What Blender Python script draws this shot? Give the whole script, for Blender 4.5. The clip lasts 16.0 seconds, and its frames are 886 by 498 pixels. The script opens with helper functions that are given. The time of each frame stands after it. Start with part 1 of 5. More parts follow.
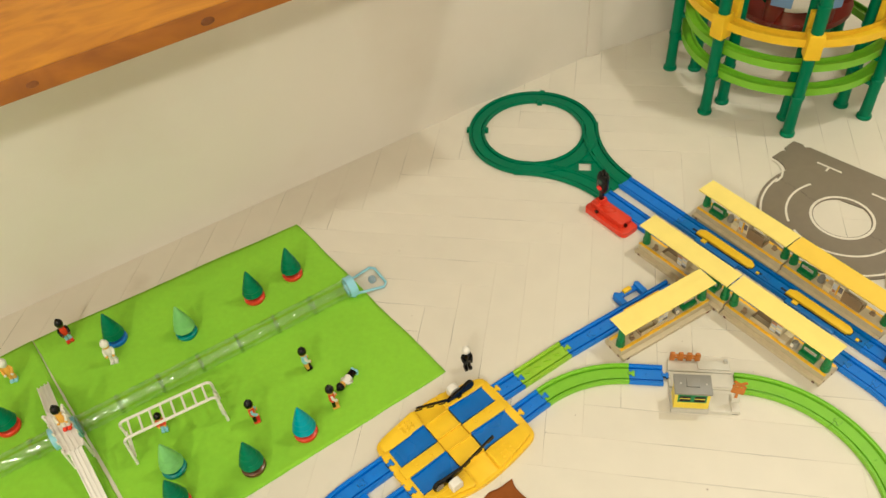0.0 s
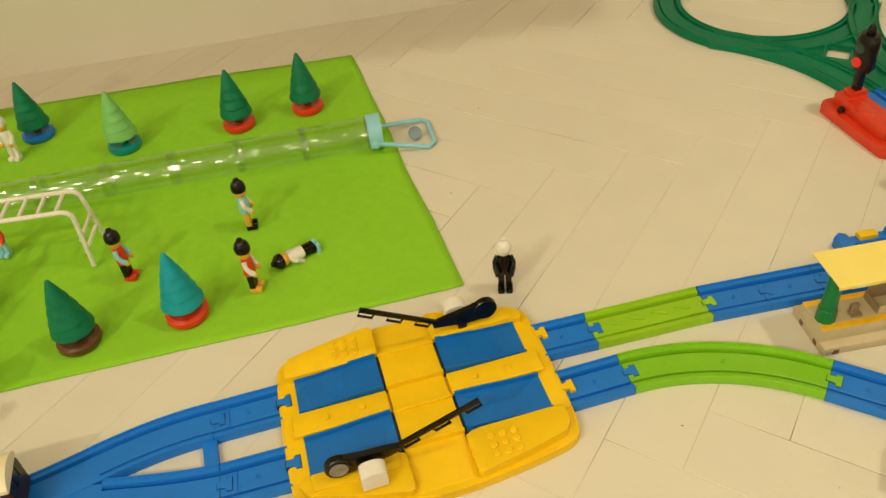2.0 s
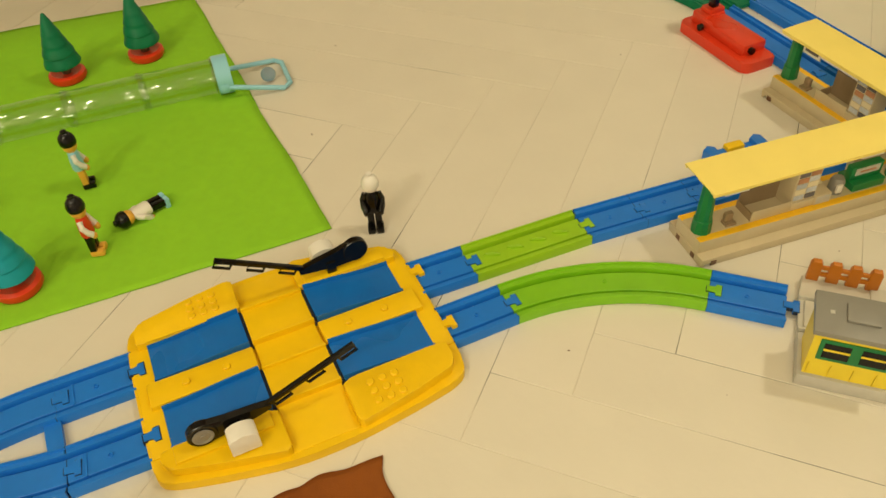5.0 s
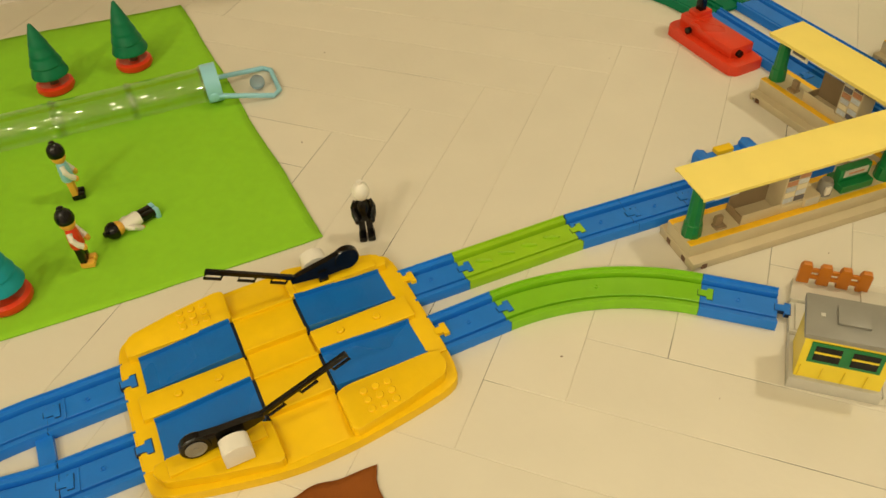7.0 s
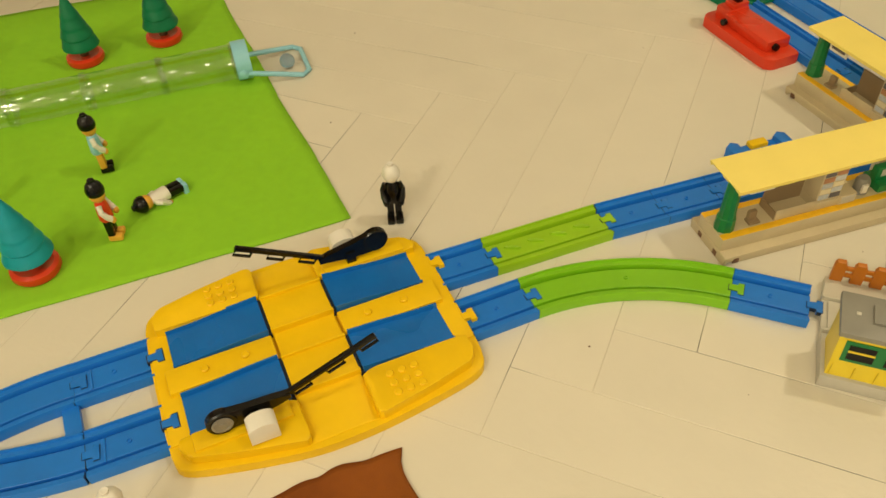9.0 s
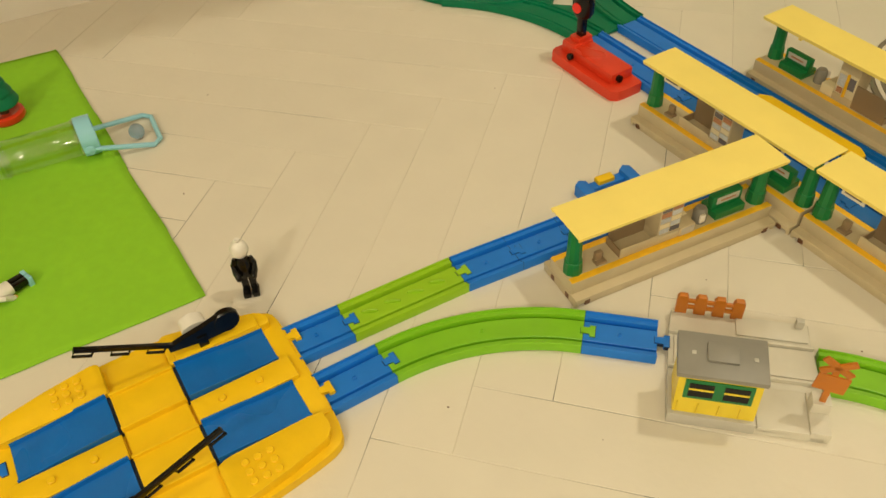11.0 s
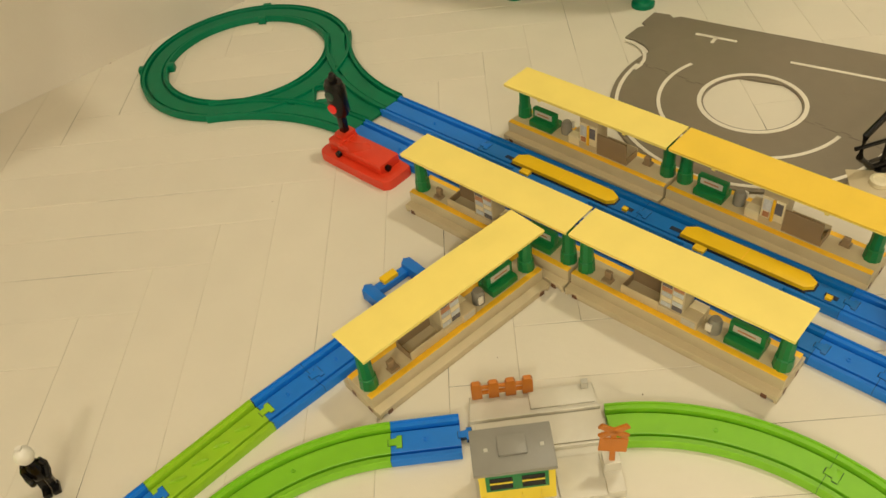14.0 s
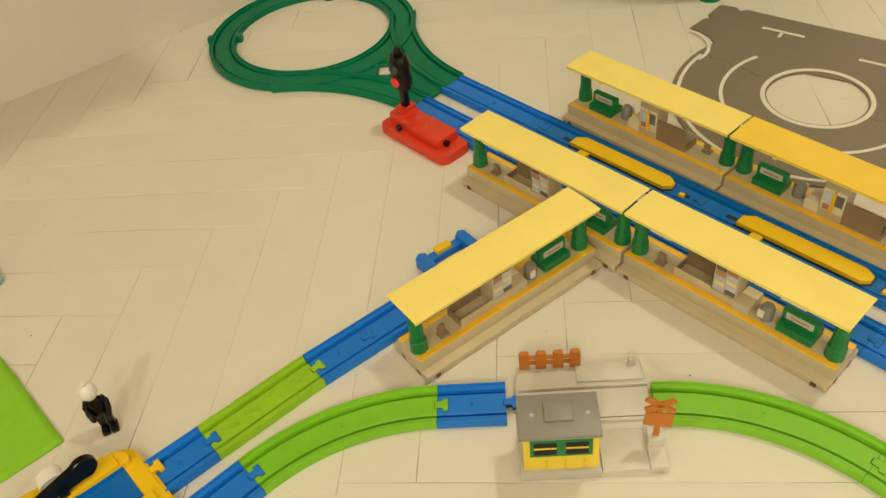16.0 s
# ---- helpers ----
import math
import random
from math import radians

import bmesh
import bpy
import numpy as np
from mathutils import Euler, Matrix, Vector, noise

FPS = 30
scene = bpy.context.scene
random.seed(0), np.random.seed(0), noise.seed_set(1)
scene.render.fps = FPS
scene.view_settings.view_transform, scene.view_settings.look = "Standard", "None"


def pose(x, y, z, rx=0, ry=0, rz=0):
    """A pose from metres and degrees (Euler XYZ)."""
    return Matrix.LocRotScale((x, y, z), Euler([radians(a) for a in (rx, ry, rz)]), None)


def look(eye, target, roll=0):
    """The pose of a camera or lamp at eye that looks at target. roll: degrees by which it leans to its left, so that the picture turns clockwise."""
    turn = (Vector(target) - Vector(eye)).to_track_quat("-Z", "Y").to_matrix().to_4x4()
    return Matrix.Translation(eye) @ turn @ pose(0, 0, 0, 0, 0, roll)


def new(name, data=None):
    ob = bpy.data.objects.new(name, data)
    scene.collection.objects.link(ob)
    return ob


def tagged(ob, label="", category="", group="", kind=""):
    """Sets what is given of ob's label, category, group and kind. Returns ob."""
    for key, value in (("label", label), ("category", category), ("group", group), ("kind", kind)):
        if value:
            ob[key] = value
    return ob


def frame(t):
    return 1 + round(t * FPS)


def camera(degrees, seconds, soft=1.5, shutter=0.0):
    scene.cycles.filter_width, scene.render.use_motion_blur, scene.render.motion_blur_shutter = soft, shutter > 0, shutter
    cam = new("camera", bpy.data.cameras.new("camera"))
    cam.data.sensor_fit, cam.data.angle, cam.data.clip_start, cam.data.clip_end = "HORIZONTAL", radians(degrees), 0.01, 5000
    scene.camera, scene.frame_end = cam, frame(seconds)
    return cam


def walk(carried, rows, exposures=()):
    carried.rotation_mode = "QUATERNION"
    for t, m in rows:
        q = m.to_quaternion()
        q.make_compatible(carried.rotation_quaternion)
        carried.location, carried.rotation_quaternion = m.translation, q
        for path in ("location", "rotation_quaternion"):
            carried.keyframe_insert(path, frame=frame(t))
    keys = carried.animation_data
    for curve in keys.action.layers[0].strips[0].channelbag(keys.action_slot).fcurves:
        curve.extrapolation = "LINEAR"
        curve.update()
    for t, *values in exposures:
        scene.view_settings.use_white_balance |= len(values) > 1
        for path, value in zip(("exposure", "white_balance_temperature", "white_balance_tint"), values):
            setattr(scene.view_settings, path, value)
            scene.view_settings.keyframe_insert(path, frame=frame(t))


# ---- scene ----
cam = camera(57.9, 16.0)
PATH = [
    (0, (0.124, 0.152, 1.205), (-0.003, 1.520, -0.248), -6.2),
    (0.5, (0.312, 0.329, 1.086), (-0.25, 1.634, -0.322), -6.5),
    (1, (0.303, 0.405, 0.88), (-0.368, 1.628, -0.553), -6.6),
    (1.5, (0.275, 0.442, 0.628), (-0.439, 1.716, -0.738), -6.4),
    (2, (0.268, 0.476, 0.535), (-0.419, 1.821, -0.776), -6.9),
    (2.5, (0.249, 0.482, 0.495), (-0.32, 1.832, -0.867), -5.9),
    (3, (0.258, 0.487, 0.482), (-0.224, 1.854, -0.896), -3.5),
    (3.5, (0.263, 0.492, 0.482), (-0.187, 1.861, -0.905), -3.6),
    (4, (0.268, 0.497, 0.48), (-0.14, 1.871, -0.915), -3.4),
    (6.5, (0.268, 0.497, 0.486), (-0.117, 1.881, -0.905), -4.1),
    (7, (0.268, 0.5, 0.485), (-0.107, 1.888, -0.906), -4.1),
    (7.5, (0.27, 0.501, 0.482), (-0.1, 1.894, -0.904), -4.0),
    (8, (0.268, 0.505, 0.481), (-0.088, 1.897, -0.91), -3.9),
    (10.3, (0.24, 0.488, 0.482), (-0.223, 1.804, -0.951), -1.6),
    (10.5, (0.271, 0.512, 0.487), (-0.146, 1.852, -0.937), -3.1),
    (11, (0.308, 0.54, 0.509), (0.088, 1.952, -0.891), -3.5),
    (11.5, (0.338, 0.564, 0.546), (0.23, 2.0, -0.842), -4.6),
    (12, (0.374, 0.579, 0.572), (0.355, 2.021, -0.813), -6.7),
    (12.5, (0.388, 0.588, 0.582), (0.438, 2.028, -0.805), -8.3),
    (13, (0.395, 0.583, 0.587), (0.47, 2.028, -0.794), -8.8),
    (13.5, (0.397, 0.586, 0.584), (0.491, 2.028, -0.799), -8.4),
    (14, (0.392, 0.583, 0.571), (0.494, 2.032, -0.805), -8.4),
    (14.5, (0.33, 0.541, 0.534), (0.381, 1.985, -0.848), -6.1),
    (15, (0.316, 0.531, 0.526), (0.3, 1.958, -0.875), -2.0),
    (15.5, (0.36, 0.551, 0.556), (0.335, 1.985, -0.838), -4.9),
    (16, (0.376, 0.56, 0.563), (0.373, 2.016, -0.808), -7.8),
]
walk(cam, [(t, look(eye, target, roll)) for t, eye, target, roll in PATH], [(0, 0.19, 5400, 13), (0.5, 0.24, 5400, 13), (1.0, 0.17, 5450, 12), (1.6, 0.06, 5950, 8), (2.3, -0.06, 6400, 8.5), (8.2, -0.11, 6400, 8.5), (10.6, -0.10, 6350, 10.5), (11.5, -0.08, 6050, 11), (16, -0.08, 6000, 11)])


# ---- world and lamps ----
world = bpy.data.worlds.new("room_world")
scene.world = world
world.use_nodes = True
world.node_tree.nodes["Background"].inputs[0].default_value = (0.9, 0.75, 0.55, 1)
world.node_tree.nodes["Background"].inputs[1].default_value = 0.02


def area_lamp(name, m, size, watts, color):
    la = bpy.data.lights.new(name, "AREA")
    la.shape, la.size, la.energy, la.color = "DISK", size, watts, color
    ob = new(name, la)
    ob.matrix_world = m
    return ob


CEIL = 2.75
SHELF_Z, SHELF_OUT, SHELF_END = 0.614, 0.325, 0.30
KNOTS = ((-0.656, 0.0055), (-0.411, 0.0070))
WARM = (1.0, 0.872, 0.60)
# ceiling lamps in two rows along the wall: place, width, watts
LAMPS = ((-1.00, -0.18, 0.26, 8), (1.35, 1.45, 0.18, 20), (-0.69, -2.42, 0.30, 60), (0.33, -1.76, 0.30, 24), (1.58, -0.96, 0.30, 7))
for lx, ly, size, watts in LAMPS:
    area_lamp("lamp_light", look((lx, ly, CEIL - 0.07), (lx, ly, 0)), size, watts, WARM)


# ---- materials ----
def rgb(r, g, b):
    """A linear colour from 0..255 display values."""
    return tuple(((c / 255) / 12.92 if c / 255 < 0.04045 else ((c / 255 + 0.055) / 1.055) ** 2.4) for c in (r, g, b)) + (1.0,)


def material(name, color, rough=0.4, vary=0.10, grain=60.0, bump=0.05, bump_scale=400.0, spec=0.5, metal=0.0, sss=0.0, trans=0.0, coat=0.0, stain=None):
    m = bpy.data.materials.new(name)
    m.use_nodes = True
    nt = m.node_tree
    b = nt.nodes["Principled BSDF"]
    tc = nt.nodes.new("ShaderNodeTexCoord")
    n1 = nt.nodes.new("ShaderNodeTexNoise")
    n1.inputs["Scale"].default_value, n1.inputs["Detail"].default_value = grain, 6
    n2 = nt.nodes.new("ShaderNodeTexNoise")
    n2.inputs["Scale"].default_value, n2.inputs["Detail"].default_value = grain / 9, 3
    oi = nt.nodes.new("ShaderNodeObjectInfo")
    for n in (n1, n2):
        nt.links.new(tc.outputs["Object"], n.inputs["Vector"])
    add = nt.nodes.new("ShaderNodeMath")
    add.operation = "ADD"
    nt.links.new(n1.outputs[0], add.inputs[0])
    nt.links.new(n2.outputs[0], add.inputs[1])
    ad2 = nt.nodes.new("ShaderNodeMath")
    ad2.operation = "MULTIPLY_ADD"
    ad2.inputs[1].default_value = 0.25
    nt.links.new(oi.outputs["Random"], ad2.inputs[0])
    nt.links.new(add.outputs[0], ad2.inputs[2])
    mr = nt.nodes.new("ShaderNodeMapRange")
    mr.inputs[1].default_value, mr.inputs[2].default_value = 0.7, 1.5
    mr.inputs[3].default_value, mr.inputs[4].default_value = 1 - vary, 1 + vary
    nt.links.new(ad2.outputs[0], mr.inputs[0])
    hs = nt.nodes.new("ShaderNodeHueSaturation")
    hs.inputs["Color"].default_value = color
    nt.links.new(mr.outputs[0], hs.inputs["Value"])
    last = hs.outputs[0]
    if stain:
        scol, sscale, lo, hi = stain
        n3 = nt.nodes.new("ShaderNodeTexNoise")
        n3.inputs["Scale"].default_value, n3.inputs["Detail"].default_value = sscale, 8
        nt.links.new(tc.outputs["Object"], n3.inputs["Vector"])
        m3 = nt.nodes.new("ShaderNodeMapRange")
        m3.inputs[1].default_value, m3.inputs[2].default_value = lo, hi
        nt.links.new(n3.outputs[0], m3.inputs[0])
        mx = nt.nodes.new("ShaderNodeMix")
        mx.data_type = "RGBA"
        mx.inputs[7].default_value = scol
        nt.links.new(m3.outputs[0], mx.inputs[0])
        nt.links.new(last, mx.inputs[6])
        last = mx.outputs[2]
    nt.links.new(last, b.inputs["Base Color"])
    r2 = nt.nodes.new("ShaderNodeMapRange")
    r2.inputs[1].default_value, r2.inputs[2].default_value = 0.3, 0.7
    r2.inputs[3].default_value, r2.inputs[4].default_value = max(0.02, rough * 0.85), min(1, rough * 1.2)
    nt.links.new(n2.outputs[0], r2.inputs[0])
    nt.links.new(r2.outputs[0], b.inputs["Roughness"])
    nb = nt.nodes.new("ShaderNodeTexNoise")
    nb.inputs["Scale"].default_value, nb.inputs["Detail"].default_value = bump_scale, 4
    nt.links.new(tc.outputs["Object"], nb.inputs["Vector"])
    bp = nt.nodes.new("ShaderNodeBump")
    bp.inputs["Strength"].default_value, bp.inputs["Distance"].default_value = bump, 0.002
    nt.links.new(nb.outputs[0], bp.inputs["Height"])
    nt.links.new(bp.outputs[0], b.inputs["Normal"])
    b.inputs["Specular IOR Level"].default_value = spec
    b.inputs["Metallic"].default_value = metal
    b.inputs["Transmission Weight"].default_value = trans
    b.inputs["Coat Weight"].default_value = coat
    if sss:
        b.inputs["Subsurface Weight"].default_value = sss
        b.inputs["Subsurface Scale"].default_value = 0.004
    return m


def clear_shell(m):
    """Thin clear plastic: see-through, with gloss that grows at grazing angles."""
    nt = m.node_tree
    out = nt.nodes["Material Output"]
    tr, gl, mx, fr = (nt.nodes.new(k) for k in ("ShaderNodeBsdfTransparent", "ShaderNodeBsdfGlossy", "ShaderNodeMixShader", "ShaderNodeMath"))
    lw = nt.nodes.new("ShaderNodeLayerWeight")
    pw = nt.nodes.new("ShaderNodeMath")
    pw.operation, pw.inputs[1].default_value = "POWER", 3.0
    nt.links.new(lw.outputs["Facing"], pw.inputs[0])
    fr.operation, fr.inputs[1].default_value, fr.inputs[2].default_value = "MULTIPLY_ADD", 0.60, 0.09
    nt.links.new(pw.outputs[0], fr.inputs[0])
    tr.inputs[0].default_value = (0.88, 0.91, 0.88, 1)
    gl.inputs[0].default_value, gl.inputs["Roughness"].default_value = (1, 1, 1, 1), 0.08
    nt.links.new(fr.outputs[0], mx.inputs[0])
    nt.links.new(tr.outputs[0], mx.inputs[1])
    nt.links.new(gl.outputs[0], mx.inputs[2])
    nt.links.new(mx.outputs[0], out.inputs[0])


BLUE = material("blue_plastic", (0.014, 0.188, 0.72, 1), 0.36, 0.07, spec=0.4)
RAMP_BLUE = material("ramp_blue_plastic", (0.008, 0.150, 0.56, 1), 0.26, 0.08, spec=0.4)
TEAL_BLUE = material("deep_blue_plastic", (0.006, 0.155, 0.53, 1), 0.32, 0.08)
YELLOW = material("yellow_plastic", (0.88, 0.56, 0.001, 1), 0.38, 0.06, spec=0.35)
LIME = material("lime_plastic", (0.215, 0.53, 0.010, 1), 0.36, 0.07)
GREEN = material("green_plastic", (0.001, 0.175, 0.080, 1), 0.42, 0.09, spec=0.25)
PILLAR = material("pillar_green_plastic", (0.008, 0.19, 0.05, 1), 0.36, 0.08)
ROOF = material("pale_yellow_plastic", (0.95, 0.78, 0.19, 1), 0.42, 0.05, 30)
ROOF2 = material("warm_yellow_plastic", (0.90, 0.62, 0.05, 1), 0.40, 0.06, 30)
BEIGE = material("beige_plastic", (0.58, 0.49, 0.315, 1), 0.45, 0.10, 40)
TAUPE = material("taupe_plastic", (0.30, 0.215, 0.125, 1), 0.5, 0.10, 40)
ORANGE_LINE = material("orange_line_paint", (0.92, 0.53, 0.012, 1), 0.45, 0.12, 150)
RED = material("red_plastic", (0.70, 0.045, 0.012, 1), 0.30, 0.06)
BLACK = material("black_plastic", (0.004, 0.0035, 0.0035, 1), 0.24, 0.2, spec=0.35)
WHITE = material("white_plastic", (0.80, 0.77, 0.70, 1), 0.38, 0.04)
CREAM = material("cream_plastic", (0.78, 0.70, 0.48, 1), 0.38, 0.05)
GREY = material("grey_plastic", (0.25, 0.24, 0.21, 1), 0.42, 0.10)
PALE_GREY = material("pale_grey_plastic", (0.52, 0.50, 0.44, 1), 0.42, 0.08)
OFF_WHITE = material("off_white_plastic", (0.66, 0.63, 0.54, 1), 0.42, 0.06)
ORANGE = material("burnt_orange_plastic", (0.52, 0.165, 0.006, 1), 0.38, 0.12)
PANEL_BLUE = material("grey_blue_plastic", (0.22, 0.36, 0.62, 1), 0.35, 0.06)
SKY = material("light_blue_plastic", (0.30, 0.62, 0.76, 1), 0.32, 0.05)
MAROON = material("dark_maroon_plastic", (0.030, 0.007, 0.005, 1), 0.30, 0.3, 90, spec=0.25)
GLASS_DARK = material("dark_window", (0.010, 0.009, 0.008, 1), 0.18, 0.2, 90, spec=0.3)
SILVER = material("silver_line", (0.22, 0.19, 0.16, 1), 0.4, 0.3, 300)
ROOF_GREY = material("car_roof_grey", (0.16, 0.155, 0.14, 1), 0.38, 0.12, 80)
TREE_DARK = material("dark_green_tree", (0.001, 0.17, 0.078, 1), 0.45, 0.12, 80, spec=0.35)
TREE_TEAL = material("teal_tree", (0.001, 0.31, 0.40, 1), 0.42, 0.10, 80)
TREE_PALE = material("pale_green_tree", (0.22, 0.55, 0.16, 1), 0.42, 0.10, 80)
TEAL = material("teal_plastic", (0.002, 0.25, 0.24, 1), 0.3, 0.08)
BROWN = material("brown_plastic", (0.14, 0.055, 0.025, 1), 0.3, 0.12)
SKIN = material("doll_ochre", (0.80, 0.42, 0.05, 1), 0.4, 0.06)
KNOT_BROWN = material("knot_brown", (0.17, 0.050, 0.004, 1), 0.5, 0.3, 120)
STICKER_A = material("sticker_cool", (0.55, 0.58, 0.62, 1), 0.4, 0.25, 500)
STICKER_B = material("sticker_rust", (0.48, 0.22, 0.11, 1), 0.4, 0.2, 500)
STICKER_C = material("sticker_navy", (0.14, 0.13, 0.15, 1), 0.4, 0.3, 500)
BUSH = material("clear_plastic", (0.97, 1.0, 0.97, 1), 0.05, 0.01, 20, bump=0.02)
clear_shell(BUSH)
BALL_CLEAR = material("smoky_clear_plastic", (0.45, 0.6, 0.75, 1), 0.08, 0.05, 60, trans=0.75)
WINE = material("wine_red_plastic", (0.16, 0.022, 0.012, 1), 0.3, 0.12)
FELT = material("green_felt", (0.29, 0.62, 0.030, 1), 0.95, 0.07, 90, 0.35, 1500, spec=0.12, stain=((0.26, 0.57, 0.030, 1), 5, 0.5, 0.75))
FELT_BROWN = material("brown_felt", (0.28, 0.085, 0.015, 1), 0.95, 0.10, 90, 0.4, 1500, spec=0.12, stain=((0.2, 0.055, 0.012, 1), 8, 0.5, 0.75))
MAT_GREY = material("road_mat_grey", (0.22, 0.185, 0.135, 1), 0.40, 0.06, 60, 0.08, 700)
MAT_SEAM = material("mat_seam_grey", (0.11, 0.09, 0.065, 1), 0.7, 0.1)
ROAD_LINE = material("road_line_white", (0.78, 0.73, 0.62, 1), 0.5, 0.06, 200)
PLANK = material("painted_plank", (0.75, 0.70, 0.59, 1), 0.42, 0.05, 14, 0.10, 130, stain=((0.58, 0.52, 0.41, 1), 7, 0.60, 0.85))
LIME_PALE = material("yellowish_lime_plastic", (0.30, 0.55, 0.010, 1), 0.36, 0.08, 40)
JOINT = material("plank_joint_dirt", (0.62, 0.57, 0.47, 1), 0.9, 0.2, 12, stain=((0.04, 0.034, 0.028, 1), 6, 0.50, 0.60))
WALL = material("wall_paint", (0.74, 0.695, 0.62, 1), 0.75, 0.03, 6, 0.12, 260, spec=0.25, stain=((0.65, 0.59, 0.50, 1), 3, 0.45, 0.8))
CEILING = material("ceiling_paint", (0.66, 0.64, 0.59, 1), 0.8, 0.02, 5)


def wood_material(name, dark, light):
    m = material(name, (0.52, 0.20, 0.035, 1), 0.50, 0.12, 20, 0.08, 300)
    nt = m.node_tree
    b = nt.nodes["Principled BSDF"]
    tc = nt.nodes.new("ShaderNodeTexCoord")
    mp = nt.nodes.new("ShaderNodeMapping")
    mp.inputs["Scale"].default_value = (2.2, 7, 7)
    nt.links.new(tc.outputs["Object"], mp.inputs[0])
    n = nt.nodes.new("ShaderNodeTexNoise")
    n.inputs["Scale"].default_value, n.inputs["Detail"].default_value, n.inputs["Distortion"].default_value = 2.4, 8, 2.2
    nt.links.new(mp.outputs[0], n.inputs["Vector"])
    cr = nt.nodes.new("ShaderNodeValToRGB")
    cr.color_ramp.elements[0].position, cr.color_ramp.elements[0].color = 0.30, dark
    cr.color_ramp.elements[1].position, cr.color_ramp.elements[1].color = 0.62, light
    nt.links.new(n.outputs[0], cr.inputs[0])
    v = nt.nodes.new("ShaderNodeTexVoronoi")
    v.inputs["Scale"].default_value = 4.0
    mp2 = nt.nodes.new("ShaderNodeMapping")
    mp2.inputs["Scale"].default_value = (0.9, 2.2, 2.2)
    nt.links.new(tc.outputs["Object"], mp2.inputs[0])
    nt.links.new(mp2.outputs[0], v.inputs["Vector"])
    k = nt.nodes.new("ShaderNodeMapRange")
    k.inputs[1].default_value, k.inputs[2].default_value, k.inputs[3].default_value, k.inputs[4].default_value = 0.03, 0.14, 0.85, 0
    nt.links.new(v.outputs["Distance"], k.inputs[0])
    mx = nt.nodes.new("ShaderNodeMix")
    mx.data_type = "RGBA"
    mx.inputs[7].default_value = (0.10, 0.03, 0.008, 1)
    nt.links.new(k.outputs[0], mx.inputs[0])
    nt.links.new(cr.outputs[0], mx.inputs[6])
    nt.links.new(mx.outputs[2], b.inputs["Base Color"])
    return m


WOOD = wood_material("orange_wood", (0.40, 0.145, 0.003, 1), (0.58, 0.24, 0.006, 1))
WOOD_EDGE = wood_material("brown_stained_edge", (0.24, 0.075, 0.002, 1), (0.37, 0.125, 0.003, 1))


# ---- mesh helpers ----
def finish(name, bm, mat, smooth=False):
    me = bpy.data.meshes.new(name)
    bmesh.ops.recalc_face_normals(bm, faces=bm.faces)
    bm.to_mesh(me)
    bm.free()
    for mt in (mat if isinstance(mat, (list, tuple)) else [mat]):
        me.materials.append(mt)
    if smooth:
        for p in me.polygons:
            p.use_smooth = True
        me.set_sharp_from_angle(angle=radians(38))
    return me


def part(name, bm, mat, parent, label="", smooth=True, m=None):
    ob = new(name, finish(name, bm, mat, smooth))
    ob.parent = parent
    if m is not None:
        ob.matrix_basis = m
    if label:
        ob["label"] = label
    return ob


def thing(name, label, category, m=None, group="", kind=""):
    ob = new(name)
    ob.empty_display_size = 0.02
    if m is not None:
        ob.matrix_basis = m
    return tagged(ob, label, category, group, kind)


def single(name, bm, mat, label, category, m=None, group="", kind="", smooth=True):
    ob = new(name, finish(name, bm, mat, smooth))
    if m is not None:
        ob.matrix_basis = m
    return tagged(ob, label, category, group, kind)


def box(bm, x0, x1, y0, y1, z0, z1, bevel=0.0, seg=2, mat=0, m=None):
    r = bmesh.ops.create_cube(bm, size=1)
    vs = r["verts"]
    for v in vs:
        v.co = Vector((x0 + (v.co.x + 0.5) * (x1 - x0), y0 + (v.co.y + 0.5) * (y1 - y0), z0 + (v.co.z + 0.5) * (z1 - z0)))
    faces = {f for v in vs for f in v.link_faces}
    if bevel > 0:
        edges = list({e for f in faces for e in f.edges})
        rb = bmesh.ops.bevel(bm, geom=edges, offset=bevel, segments=seg, affect="EDGES", profile=0.6)
        faces = {f for q in rb["faces"] for v in q.verts for f in v.link_faces}
        vs = list({v for f in faces for v in f.verts})
    for f in faces:
        f.material_index = mat
    if m is not None:
        for v in vs:
            v.co = m @ v.co
    return bm


def prism(bm, pts, z0, z1, bevel=0.0, seg=2, mat=0, m=None):
    lo = [bm.verts.new((x, y, z0)) for x, y in pts]
    hi = [bm.verts.new((x, y, z1)) for x, y in pts]
    n = len(pts)
    side = [bm.faces.new((lo[i], lo[(i + 1) % n], hi[(i + 1) % n], hi[i])) for i in range(n)]
    top, bot = bm.faces.new(hi), bm.faces.new(lo[::-1])
    faces = set(side + [top, bot])
    if bevel > 0:
        rb = bmesh.ops.bevel(bm, geom=list(top.edges), offset=bevel, segments=seg, affect="EDGES", profile=0.6)
        faces = {f for f in faces if f.is_valid} | set(rb["faces"])
    for f in faces:
        f.material_index = mat
    if m is not None:
        for v in {v for f in faces for v in f.verts}:
            v.co = m @ v.co
    return bm


